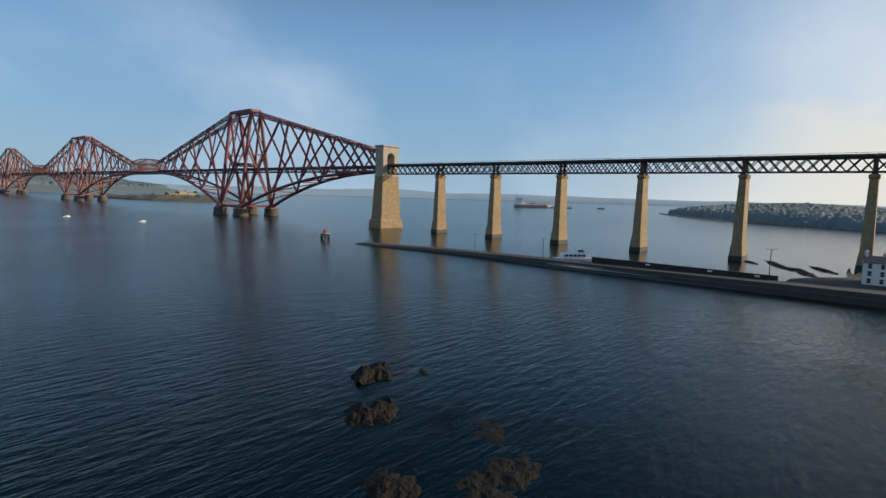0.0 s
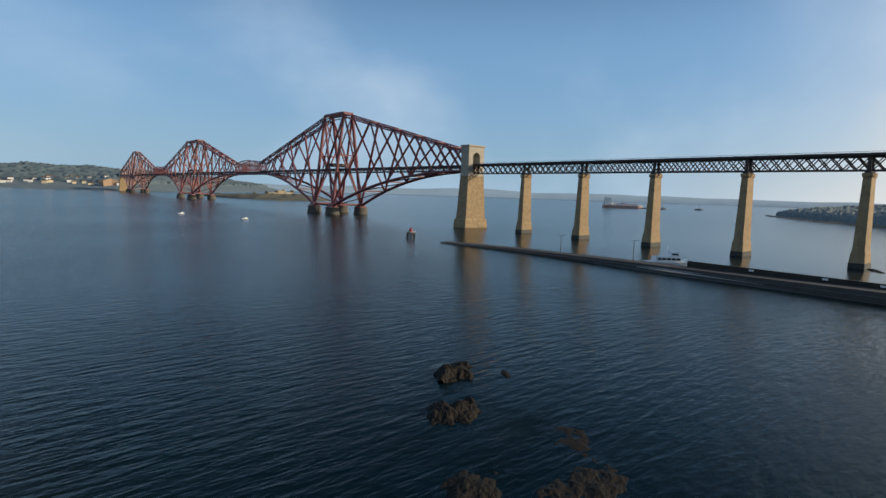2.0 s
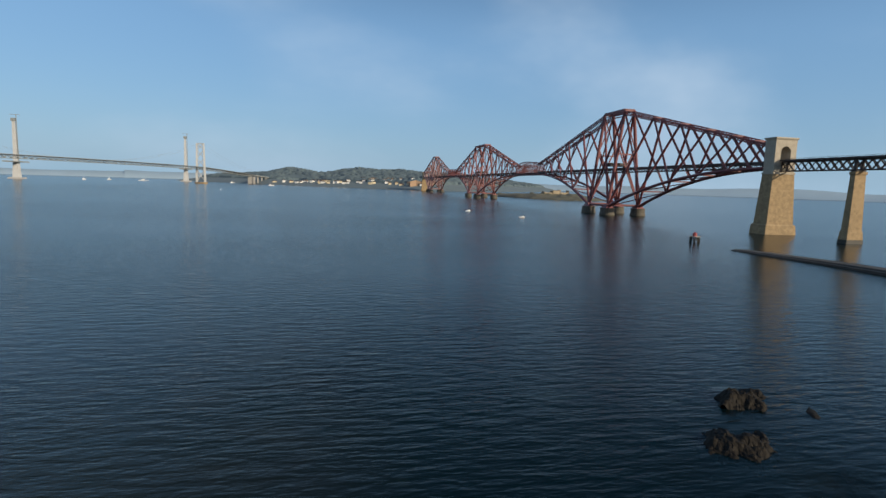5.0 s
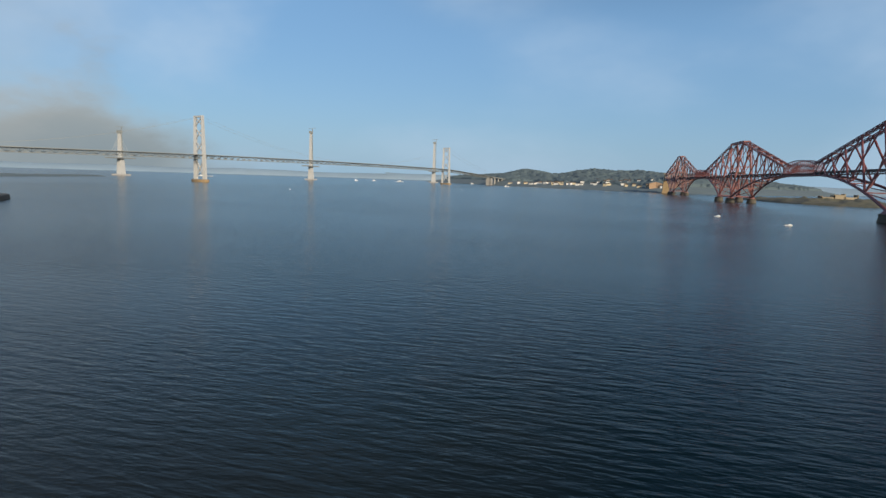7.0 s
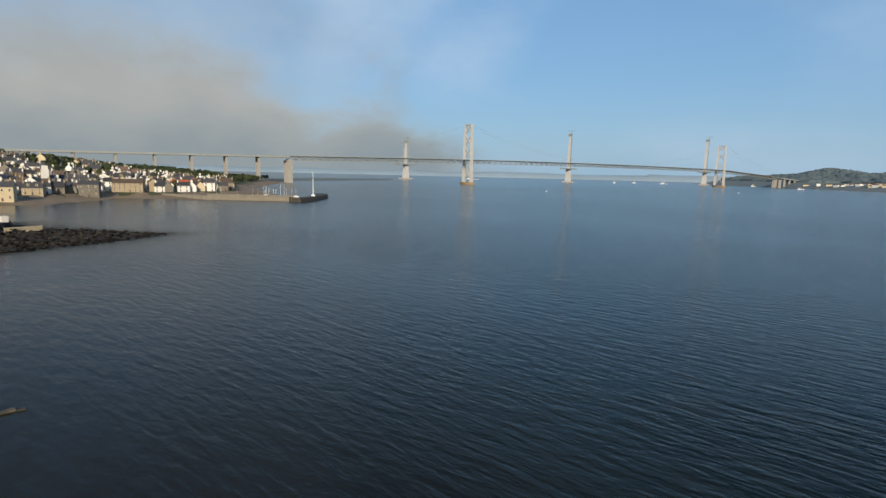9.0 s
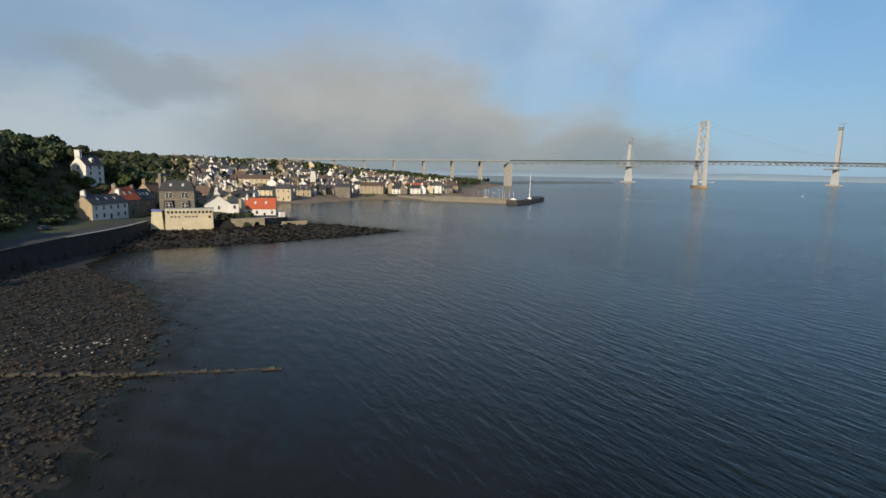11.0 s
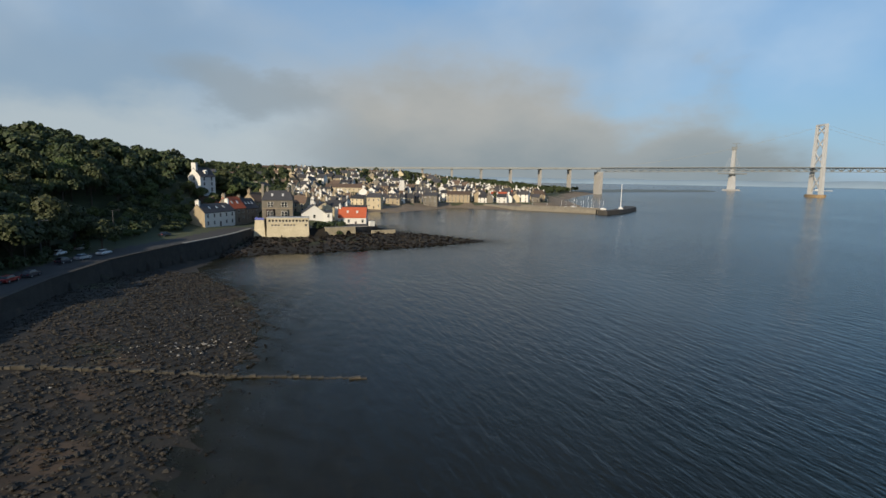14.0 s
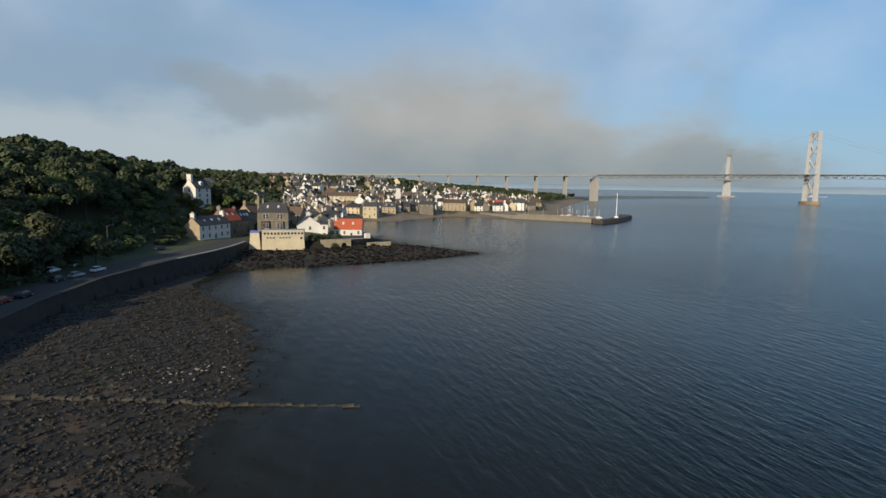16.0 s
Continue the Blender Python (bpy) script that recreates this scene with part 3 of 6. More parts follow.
def ground_height(px, py):
    px, py = np.asarray(px, float), np.asarray(py, float)
    s = line_distance(px, py, SHORE)
    w = line_distance(px, py, WALL)
    rough = 0.25 * np.sin(px * 0.9 + 2 * np.sin(py * 0.23)) * np.sin(py * 1.1 + 1.5 * np.sin(px * 0.31)) + 0.15 * np.sin(px * 2.3 + py * 1.7)
    spit = smooth(-500, -512, px) * smooth(-700, -600, px)
    beach = np.where(s > 0, np.minimum(s * 0.085, 2.6) + rough * (0.5 + 1.6 * spit) * smooth(0, 4, s) + spit * 0.2 * smooth(2, 10, s), np.maximum(s * np.where(px > -450, 0.036, 0.06), -3) + 0.7 * rough)
    # shoal with weedy rock off the beach
    shoal = -2.7 + 2.0 * np.exp(-((px + 257) / 26) ** 2 - ((py + 285) / 22) ** 2) + 0.5 * np.sin(px * 0.33 + 1.2 * np.sin(py * 0.21)) * np.sin(py * 0.37 + px * 0.11) + 0.5 * rough
    beach = np.where(s < -8, np.maximum(beach, np.minimum(shoal, -0.15)), beach)
    town = smooth(-560, -720, px)
    east = smooth(-450, -395, px) * smooth(100, -60, px)
    rise = np.clip((w - 14) / (76 + 144 * town), 0, 1)
    hill = (29 + 3 * np.sin(px / 70.0) - 7 * east) * rise * rise * (3 - 2 * rise) + smooth(60, 160, w) * 7 * (1 - town) + smooth(20, 80, w) * 4 * smooth(-500, -570, px) * smooth(-800, -660, px) + smooth(120, 700, w) * 22
    # level shelf for the houses at the bend of the shore road
    hill = hill * (1 - np.exp(-((px + 574) / 34) ** 2 - ((py + 343) / 17) ** 2))
    west = smooth(-980, -1200, px)
    land = 6.0 - 2.0 * smooth(-540, -600, px) + hill * (1 - 0.45 * west)
    return np.where(w > 0.0, land, beach)


def g(x, y):
    return float(ground_height(np.array([x]), np.array([y]))[0])


def grid_lines(stops):
    out = []
    for a, b, step in stops:
        out += list(np.arange(a, b, step))
    return np.array(out + [stops[-1][1]])


gx, gy = np.meshgrid(grid_lines([(-2600, -1000, 25), (-1000, -620, 8), (-620, -215, 2), (-215, -100, 8), (-100, 1600, 25)]),
                     grid_lines([(-2600, -700, 60), (-700, -430, 12), (-430, -225, 2), (-225, 60, 7), (60, 620, 20)]))
gz = ground_height(gx, gy)
gw = line_distance(gx, gy, WALL)
ny, nx = gx.shape
land = Shape()
land.v = np.stack([gx, gy, gz], -1).reshape(-1, 3).tolist()
kinds = []
for j in range(ny - 1):
    for i in range(nx - 1):
        if gz[j:j + 2, i:i + 2].max() > -2.5:
            a = j * nx + i
            land.f.append((a, a + 1, a + nx + 1, a + nx))
            w = gw[j:j + 2, i:i + 2].mean()
            kinds.append((3 if gx[j, i] < -600 else 1) if w < 0.5 else 2 if w < 13 and gx[j, i] > -660 else 0)
ground = part("ground", land, [M_GRASS, M_SHORE, M_ASPHALT, M_SAND])
ground.data.polygons.foreach_set("material_index", kinds)
ground.data.polygons.foreach_set("use_smooth", [True] * len(kinds))
tagged(ground, "wooded green slope, shore road and weedy shingle beach", "ground", kind="structure")

# ---- sea ----
wx, wy = np.meshgrid(grid_lines([(-4700, -620, 340), (-620, -180, 2.5), (-180, 4700, 305)]), grid_lines([(-4700, -400, 430), (-400, -215, 2.5), (-215, 4700, 351)]))
bed = np.clip(-ground_height(wx, wy), 0.0, 4.0)
# only the finely gridded shallows before the camera are clear
bed = np.where((wx > -619) & (wx < -182) & (wy > -399) & (wy < -216), bed, 4.0)
ny, nx = wx.shape
sea = Shape()
sea.v = np.stack([wx, wy, wx * 0], -1).reshape(-1, 3).tolist()
sea.f = [(j * nx + i, j * nx + i + 1, (j + 1) * nx + i + 1, (j + 1) * nx + i) for j in range(ny - 1) for i in range(nx - 1)]
water = part("water", sea, M_WATER)
water.data.attributes.new("depth", "FLOAT", "POINT").data.foreach_set("value", bed.reshape(-1).astype(np.float32))
tagged(water, "dark blue rippled sea water of a wide firth, clear over the shoals", "water", kind="structure")

# ---- suspension road bridge ----
FS, FN, FP = Vector((-1130, 722, 0)), Vector((-812, 1783, 0)), Vector((-1260, 295, 0))
f_dir = (FN - FS).normalized()
f_side = Vector((f_dir.y, -f_dir.x, 0))
F_DECK = 60.0


def f_at(d, off=0.0, z=0.0):
    """d metres north of the south tower, off to the east."""
    return FS + f_dir * d + f_side * off + Vector((0, 0, z))


F_SPAN, F_END = (FN - FS).length, -(FS - FP).length
road_bridge = thing("suspension_bridge", "long pale grey suspension road bridge in the haze", "bridge")


def deck_z(d):
    if d < 0:
        return F_DECK - 7.0 * max(0.0, d / F_END) ** 1.2 if d > F_END else F_DECK - 7.0 - (F_END - d) * 0.012
    k = d / F_SPAN
    return F_DECK + 8 * k * (1 - k) * 1.5 - (max(0, k - 1) * 40)


for d0 in (0.0, F_SPAN):
    for off in (-13, 13):
        s = Shape().bar(f_at(d0, off * 1.25, 6), f_at(d0, off, 147), 7.5, 6.5, w2=5.0)
        part("tower_leg", s, M_PALE_STEEL, road_bridge)
    for za, zb in ((8, 50), (62, 92), (92, 122), (122, 145)):
        for a in (-1, 1):
            part("tower_brace", Shape().bar(f_at(d0, a * 15.5, za), f_at(d0, -a * 13.5, zb), 2.0), M_PALE_STEEL, road_bridge)
    part("tower_beam", Shape().bar(f_at(d0, -13, 145), f_at(d0, 13, 145), 4, 4), M_PALE_STEEL, road_bridge)
    part("caisson", Shape().loft([[f_at(d0 + 14 * math.sin(a * math.pi / 8), 26 * math.cos(a * math.pi / 8), z) for a in range(16)] for z in (-3, 5.5)]), M_GRANITE, road_bridge, "low stone caisson round the tower foot")
s, t = Shape(), Shape()
N0 = int((-F_END + F_SPAN + 408) / 18)
for i in range(N0):
    a, b = F_END + i * 18, F_END + (i + 1) * 18
    for off in (-11, 11):
        s.bar(f_at(a, off, deck_z(a)), f_at(b, off, deck_z(b)), 1.6, 1.8)
        s.bar(f_at(a, off, deck_z(a) - 8), f_at(b, off, deck_z(b) - 8), 1.1, 1.1)
        s.bar(f_at(a, off, deck_z(a) - 8), f_at((a + b) / 2, off, deck_z(b)), 0.9, 0.9)
        s.bar(f_at((a + b) / 2, off, deck_z(a)), f_at(b, off, deck_z(b) - 8), 0.9, 0.9)
        s.bar(f_at(a, off, deck_z(a) - 8), f_at(a, off, deck_z(a)), 0.8, 0.8)
    t.bar(f_at(a, 0, deck_z(a) + 0.6), f_at(b, 0, deck_z(b) + 0.6), 33, 1.2)
part("stiffening_truss", s, M_GREY_STEEL, road_bridge)
part("road_deck", t, M_GREY_STEEL, road_bridge)
for off in (-11.5, 11.5):
    s = Shape()
    for i in range(60):
        def cable(d):
            k = d / F_SPAN
            if 0 <= k <= 1:
                return 145 - 4 * 83 * k * (1 - k)
            k = -d / 408 if d < 0 else (d - F_SPAN) / 408
            return 145 - 87 * k - 4 * 12 * k * (1 - k)
        a, b = -408 + (F_SPAN + 816) * i / 60, -408 + (F_SPAN + 816) * (i + 1) / 60
        s.bar(f_at(a, off, cable(a)), f_at(b, off, cable(b)), 0.25, 0.25)
    part("main_cable", s, M_GREY_STEEL, road_bridge)
for d0, w in ((F_END, 8), (F_SPAN + 408, 8)):
    for off in (-12, 12):
        part("side_pier", Shape().bar(f_at(d0, off, -3), f_at(d0, off, deck_z(d0) - 8), 9, 7), M_CONCRETE, road_bridge)
    part("side_pier_wall", Shape().bar(f_at(d0, 0, -3), f_at(d0, 0, deck_z(d0) - 8), 20, 3), M_CONCRETE, road_bridge)
# approach viaduct to the south
for i in range(11):
    a, b = F_END - 60 * i, F_END - 60 * (i + 1)
    part("approach_deck", Shape().bar(f_at(a, 0, deck_z(a) - 1), f_at(b, 0, deck_z(b) - 1), 30, 3.5), M_GREY_STEEL, road_bridge)
    for off in (-9, 9):
        part("approach_column", Shape().bar(f_at(b, off, -2), f_at(b, off, deck_z(b) - 2.5), 4, 3), M_CONCRETE, road_bridge)

# approach piers on the north shore
for i in range(1, 8):
    d0 = F_SPAN + 408 + 42 * i
    part("approach_deck", Shape().bar(f_at(d0 - 42, 0, deck_z(d0 - 42) - 1), f_at(d0, 0, deck_z(d0) - 1), 30, 3.5), M_GREY_STEEL, road_bridge)
    for off in (-9, 9):
        part("approach_column", Shape().bar(f_at(d0, off, -2), f_at(d0, off, deck_z(d0) - 2.5), 6, 5), M_CONCRETE, road_bridge)

# ---- unfinished cable-stayed bridge ----
# the first pylon is cut short to stand in for fog hiding its top
for x, y, top, lab in ((-1725, 1102, 142, "pale concrete pylon cut short in place of fog over its top, with its first stays"), (-1356, 1676, 196, "slender pale concrete pylon of an unfinished bridge"), (-987, 2250, 200, "slender pale concrete pylon near the far shore")):
    tower = thing("bridge_pylon", lab, "bridge tower", x, y, 0, "pylons of the new bridge")
    part("shaft", Shape().frustum(0, 0, 0, 56, 19, 19, 13, 14).frustum(0, 0, 56, top, 11, 12, 6.5, 8), M_PALE_STEEL, tower)
    part("climbing_frame", Shape().frustum(0, 0, top - 9, top + 1, 11, 12, 11, 12), M_GREY_STEEL, tower)
    part("crane_mast", Shape().bar((8, 0, 50), (8, 0, top + 12), 1.6).bar((-10, 0, top + 12), (20, 0, top + 12), 1.2), M_GREY_STEEL, tower, "tower crane beside the shaft")
    part("deck_stub", Shape().box(-16, 16, -45, 45, 54, 58), M_GREY_STEEL, tower, "short length of new deck")
    if top < 150:
        for sy in (-1, 1):
            for k in (18, 30, 42):
                part("stay_cable", Shape().bar((0, 0, top - 8), (0, sy * k, 57), 0.5), M_PALE_STEEL, tower)
    part("pier_base", Shape().frustum(0, 0, -3, 5, 40, 40, 36, 36), M_CONCRETE, tower)

# ---- shore, in front of the road ----
rng = np.random.default_rng(4)
M_WEED = mat("weedy_rock", (0.015, 0.011, 0.006), 0.75, 0.0, 0.6, 0.7, 0.03, (0.006, 0.005, 0.004), detail=9.0, spec=0.2)
M_STONES = mat("shore_stones", (0.042, 0.035, 0.025), 0.8, 0.0, 0.5, 1.5, 0.0, (0.013, 0.012, 0.009))
M_PALE_STONES = mat("pale_stones", (0.34, 0.32, 0.28), 0.8, 0.0, 0.2, 1.5, 0.02)
M_WALL_STONE = mat("rubble_wall", (0.042, 0.038, 0.032), 0.9, 0.0, 0.4, 0.5, 0.05, (0.020, 0.018, 0.015))
M_KERB = mat("pale_kerb_stone", (0.34, 0.32, 0.28), 0.9, 0.0, 0.3, 0.5, 0.02)


def stones(name, label, xs, ys, sizes, material, sink=0.25):
    """Many loose stones as one heap of lumpy pieces."""
    zs = ground_height(xs, ys)
    base = np.array([(1, 0, 0), (-1, 0, 0), (0, 1, 0), (0, -1, 0), (0, 0, 1), (0, 0, -1), (.6, .6, .5), (-.6, .6, .4), (.6, -.6, .4), (-.6, -.6, .5)])
    faces = [(0, 6, 4), (6, 2, 4), (2, 7, 4), (7, 1, 4), (1, 9, 4), (9, 3, 4), (3, 8, 4), (8, 0, 4), (0, 5, 2), (2, 5, 1), (1, 5, 3), (3, 5, 0), (0, 2, 6), (2, 1, 7), (1, 3, 9), (3, 0, 8)]
    n = len(xs)
    jit = base[None] * (0.7 + 0.6 * rng.random((n, 10, 1))) * np.stack([sizes, sizes * (0.6 + 0.4 * rng.random(n)), sizes * (0.4 + 0.3 * rng.random(n))], -1)[:, None]
    a = rng.random(n) * 6.28
    c, s = np.cos(a)[:, None], np.sin(a)[:, None]
    v = np.stack([jit[..., 0] * c - jit[..., 1] * s + xs[:, None], jit[..., 0] * s + jit[..., 1] * c + ys[:, None], jit[..., 2] + (zs + sizes * sink)[:, None]], -1)
    sh = Shape()
    sh.v = v.reshape(-1, 3).tolist()
    sh.f = [(k * 10 + p, k * 10 + q, k * 10 + r) for k in range(n) for p, q, r in faces]
    return tagged(part(name, sh, material), label, "stones", kind="stuff")


def scatter(n, x0, x1, y0, y1, lo, hi, over=0.05):
    """Random places between the waterline and the wall."""
    xs, ys = rng.uniform(x0, x1, n), rng.uniform(y0, y1, n)
    s, w = line_distance(xs, ys, SHORE), line_distance(xs, ys, WALL)
    ok = (s > over) & (w < -0.6)
    xs, ys = xs[ok], ys[ok]
    return xs, ys, lo + (hi - lo) * rng.random(len(xs)) ** 3


stones("shingle", "dark weedy stones strewn over the beach", *scatter(26000, -470, -338, -372, -328, 0.07, 0.42, -2.0), M_STONES)
stones("shingle", "small dark pebbles at the water's edge", *scatter(9000, -470, -338, -356, -322, 0.06, 0.3, -9.0), M_WEED)
stones("boulders", "weed-covered boulders on the rocky spit", *scatter(5200, -560, -498, -345, -235, 0.2, 1.0, -2.0), M_WEED)
stones("boulders", "grey boulders along the crest of the spit", *scatter(900, -545, -512, -292, -237, 0.3, 1.1, 3.0), M_STONES)
# these scattered pale stones are added in place of white gulls
xs, ys, sz = scatter(260, -425, -378, -352, -330, 0.08, 0.24)
stones("pale_stones", "scattered pale stones in place of gulls on the beach", xs, ys, sz, M_PALE_STONES)
stones("pale_stones", "cluster of pale stones near the water's edge", rng.normal(-395, 2.2, 34), rng.normal(-336.5, 2.6, 34), rng.uniform(0.14, 0.34, 34), M_PALE_STONES)

M_GROYNE = mat("worn_groyne_stone", (0.075, 0.066, 0.05), 0.9, 0.0, 0.5, 0.35, 0.0, (0.03, 0.028, 0.02), per_object=0.35)
# low stone groyne running down the beach into the water
groyne = thing("groyne", "low broken stone groyne running across the beach", "groyne")
for k in range(64):
    u = k / 63
    y = -366 + 53.5 * u
    x = -385.5 + 10.0 * u - 2.3 * math.sin(math.pi * u) + rng.normal(0, 0.12)
    z = max(g(x, y), -0.16)
    h = 0.42 * (1 - 0.45 * u) + rng.normal(0, 0.09)
    if rng.random() < 0.05:
        continue
    part("block", Shape().frustum(0, 0, -0.5, max(h, 0.22), 0.75 + rng.normal(0, 0.12), 0.78 + 0.2 * rng.random(), 0.6, 0.74 + 0.1 * rng.random()), M_GROYNE, groyne).matrix_basis = pose(x, y, z, 0, 0, rng.normal(0, 7))


def reef(label, x, y, w, d, h, turn, seed, material=M_WEED, n=46):
    """A low rock outcrop, ragged at its edge."""
    v = []
    for j in range(n):
        for i in range(n):
            u, q = 2 * i / (n - 1) - 1, 2 * j / (n - 1) - 1
            r = math.hypot(u, q)
            p = Vector((u * w / 2, q * d / 2, 0))
            e = noise.fractal(p * 0.30 + Vector((seed * 7.3, 0, 0)), 0.9, 2.1, 5)
            c = noise.fractal(p * 0.95 + Vector((0, seed * 3.1, 0)), 0.8, 2.2, 4)
            z = h * (1.0 - 1.25 * r * r + 0.95 * e) * 0.8 + 0.22 * c * (h ** 0.5)
            v.append((p.x, p.y, max(-0.9, z - 0.1)))
    f = [(j * n + i, j * n + i + 1, (j + 1) * n + i + 1, (j + 1) * n + i) for j in range(n - 1) for i in range(n - 1)
         if max(v[j * n + i][2], v[j * n + i + 1][2], v[(j + 1) * n + i][2], v[(j + 1) * n + i + 1][2]) > -0.6]
    ob = part("rock", Shape().add(v, f), material)
    ob.matrix_basis = pose(x, y, 0, 0, 0, turn)
    return tagged(ob, label, "rock", "dark rocks in the shallows")


reef("weed-covered dark rock standing out of the shallows", -248.5, -265.8, 10, 7, 1.5, 40, 1)
reef("low weedy rock awash in the shallows", -258.5, -277.0, 10, 8, 1.1, 40, 2)
reef("flat sunken rock shelf breaking the surface", -252.5, -291.0, 17, 7, 0.14, 57, 3)
reef("dark weedy rock ledge close to the beach", -270.0, -292.5, 13, 7, 0.65, 25, 4)
reef("low rock ledge with brown weed near the beach", -261.5, -299.0, 17, 8, 0.38, 10, 5)
reef("small dark rock awash", -242.0, -270.5, 5, 1.6, 0.3, 60, 6, n=24)
for k, (x, y, w, d, a) in enumerate(((-18, -287, 34, 6, 30), (-2, -281, 30, 5, 25), (-30, -296, 40, 7, 20), (-12, -301, 34, 6, 24), (-8, -272, 16, 4, 30))):
    reef("flat black rock ledge on the wet foreshore", x, y, w, d, 0.75, a, 11 + k)

# sea wall along the shore road
wall = thing("sea_wall", "long dark rubble sea wall below the road", "wall", kind="structure")
seg = WALL[14:23]
for (ax, ay), (bx, by) in zip(seg[:-1], seg[1:]):
    n = max(1, int(math.hypot(bx - ax, by - ay) / 12))
    for k in range(n):
        p, q = Vector((ax, ay, 0)).lerp(Vector((bx, by, 0)), k / n), Vector((ax, ay, 0)).lerp(Vector((bx, by, 0)), (k + 1) / n)
        o = Vector((-(q - p).y, (q - p).x, 0)).normalized()
        ring = [[c + o * u + Vector((0, 0, z)) for u, z in ((1.5, -0.6), (0.7, 6.3), (-0.3, 6.3), (-0.3, -0.6))] for c in (p, q)]
        part("wall_face", Shape().loft(ring), M_WALL_STONE, wall)
        ring = [[c + o * u + Vector((0, 0, z)) for u, z in ((0.8, 6.3), (0.8, 6.55), (-0.4, 6.55), (-0.4, 6.3))] for c in (p, q)]
        part("coping", Shape().loft(ring), M_KERB if ax < -505 else M_WALL_STONE, wall)

# ---- cars, lamps and fence on the road ----
M_GLASS_DARK = mat("dark_glass", (0.015, 0.018, 0.02), 0.08, 0.0, 0.1, 1.0)
M_TYRE = mat("tyre_rubber", (0.015, 0.015, 0.015), 0.8)
M_LAMP = mat("lamp_metal", (0.10, 0.10, 0.10), 0.5, 0.4)


M_FRAME_PALE = mat("clear_lamp_glass", (0.6, 0.6, 0.58), 0.2)
P_WHITE = mat("white_car_paint", (0.75, 0.76, 0.77), 0.3, 0.0, 0.05)
P_SILVER = mat("silver_car_paint", (0.42, 0.44, 0.46), 0.3, 0.3, 0.05)
P_DARK = mat("dark_car_paint", (0.03, 0.035, 0.05), 0.3, 0.0, 0.05)
P_RED = mat("red_car_paint", (0.28, 0.03, 0.025), 0.3, 0.0, 0.05)


def build_car(x, y, turn, paint, label):
    car = thing("car", label, "car", x, y, g(x, y) + 0.02, "parked cars on the shore road", rz=turn)
    prof = [(-2.15, 0.35), (-2.2, 0.75), (-2.05, 0.95), (-1.0, 1.02), (1.2, 1.0), (2.05, 0.82), (2.2, 0.6), (2.15, 0.35)]
    part("body", Shape().loft([[(px, wy * (1 if pz < 0.9 else 0.95), pz) for px, pz in prof] for wy in (-0.86, 0.86)]), paint, car)
    cab = [(-1.9, 1.0), (-1.35, 1.48), (0.35, 1.5), (1.15, 1.0)]
    part("cabin_glass", Shape().loft([[(px, wy * (1.0 if pz < 1.2 else 0.8), pz) for px, pz in cab] for wy in (-0.8, 0.8)]), M_GLASS_DARK, car, "dark glazed cabin")
    part("roof", Shape().frustum(-0.5, 0, 1.46, 1.54, 1.75, 1.3, 1.6, 1.15), paint, car)
    for wx in (-1.35, 1.35):
        for wy in (-0.82, 0.82):
            wheel = part("wheel", Shape().bar((wx, wy - 0.1, 0.32), (wx, wy + 0.1, 0.32), 0.64, n=14), M_TYRE, car)
            part("rim", Shape().bar((wx, wy - 0.115, 0.32), (wx, wy + 0.115, 0.32), 0.38, n=12), P_SILVER, wheel)
    for wy in (-0.6, 0.6):
        part("headlight", Shape().box(2.12, 2.21, wy - 0.2, wy + 0.2, 0.6, 0.74), M_FRAME_PALE, car)
        part("tail_light", Shape().box(-2.22, -2.14, wy - 0.18, wy + 0.18, 0.68, 0.84), P_RED, car)


for x, y, a, p, lab in ((-470.5, -371.5, 160, P_WHITE, "white estate car parked beside the sea wall"), (-462.0, -374.0, 158, P_SILVER, "silver car parked in a row by the road"),
                        (-469.5, -382.0, 165, P_WHITE, "white car parked across the road"), (-479.5, -379.5, 160, P_SILVER, "silver hatchback parked behind the others"),
                        (-456.5, -376.5, 162, P_DARK, "dark car parked beside the sea wall"), (-431.5, -377.8, 170, P_RED, "red car parked on the shaded road"), (-437.5, -376.2, 170, P_DARK, "dark car parked on the shaded road"),
                        (-514.5, -364.5, 150, P_DARK, "dark car on the road by the wall"), (-426.5, -379.0, 172, P_DARK, "dark car in the shade of the trees")):
    build_car(x, y, a, p, lab)


def build_lamp(x, y, z, h, arms, label, turn=0):
    lamp = thing("street_lamp", label, "street lamp", x, y, z, "street lamps", rz=turn)
    part("pole", Shape().bar((0, 0, -0.3), (0, 0, h), 0.34, n=8, w2=0.24), M_LAMP, lamp)
    for s in arms:
        arm = part("arm", Shape().bar((0, 0, h), (0, s * 1.6, h + 0.15), 0.14, n=6), M_LAMP, lamp)
        part("lantern", Shape().frustum(0, s * 1.75, h + 0.05, h + 0.22, 0.25, 0.6, 0.18, 0.5), M_LAMP, arm)


for x, y, h in ((-458.4, -381.9, 10.5), (-499, -376.5, 9.5), (-559, -364.5, 8.5)):
    build_lamp(x, y, g(x, y), h, (1,), "tall street lamp beside the shore road", 20)

M_FENCE = mat("weathered_fence_wood", (0.32, 0.30, 0.26), 0.9)
fence = thing("fence", "pale wooden post fence along the slope", "fence")
last = None
for k in range(22):
    x, y = -478 - k * 3.0, -393 + k * 0.55
    z = g(x, y)
    part("post", Shape().box(-0.09, 0.09, -0.09, 0.09, -0.3, 1.35), M_FENCE, fence).location = (x, y, z)
    if last:
        part("rail", Shape().bar((last[0], last[1], last[2] + 1.0), (x, y, z + 1.0), 0.07, 0.12), M_FENCE, fence)
    last = (x, y, z)

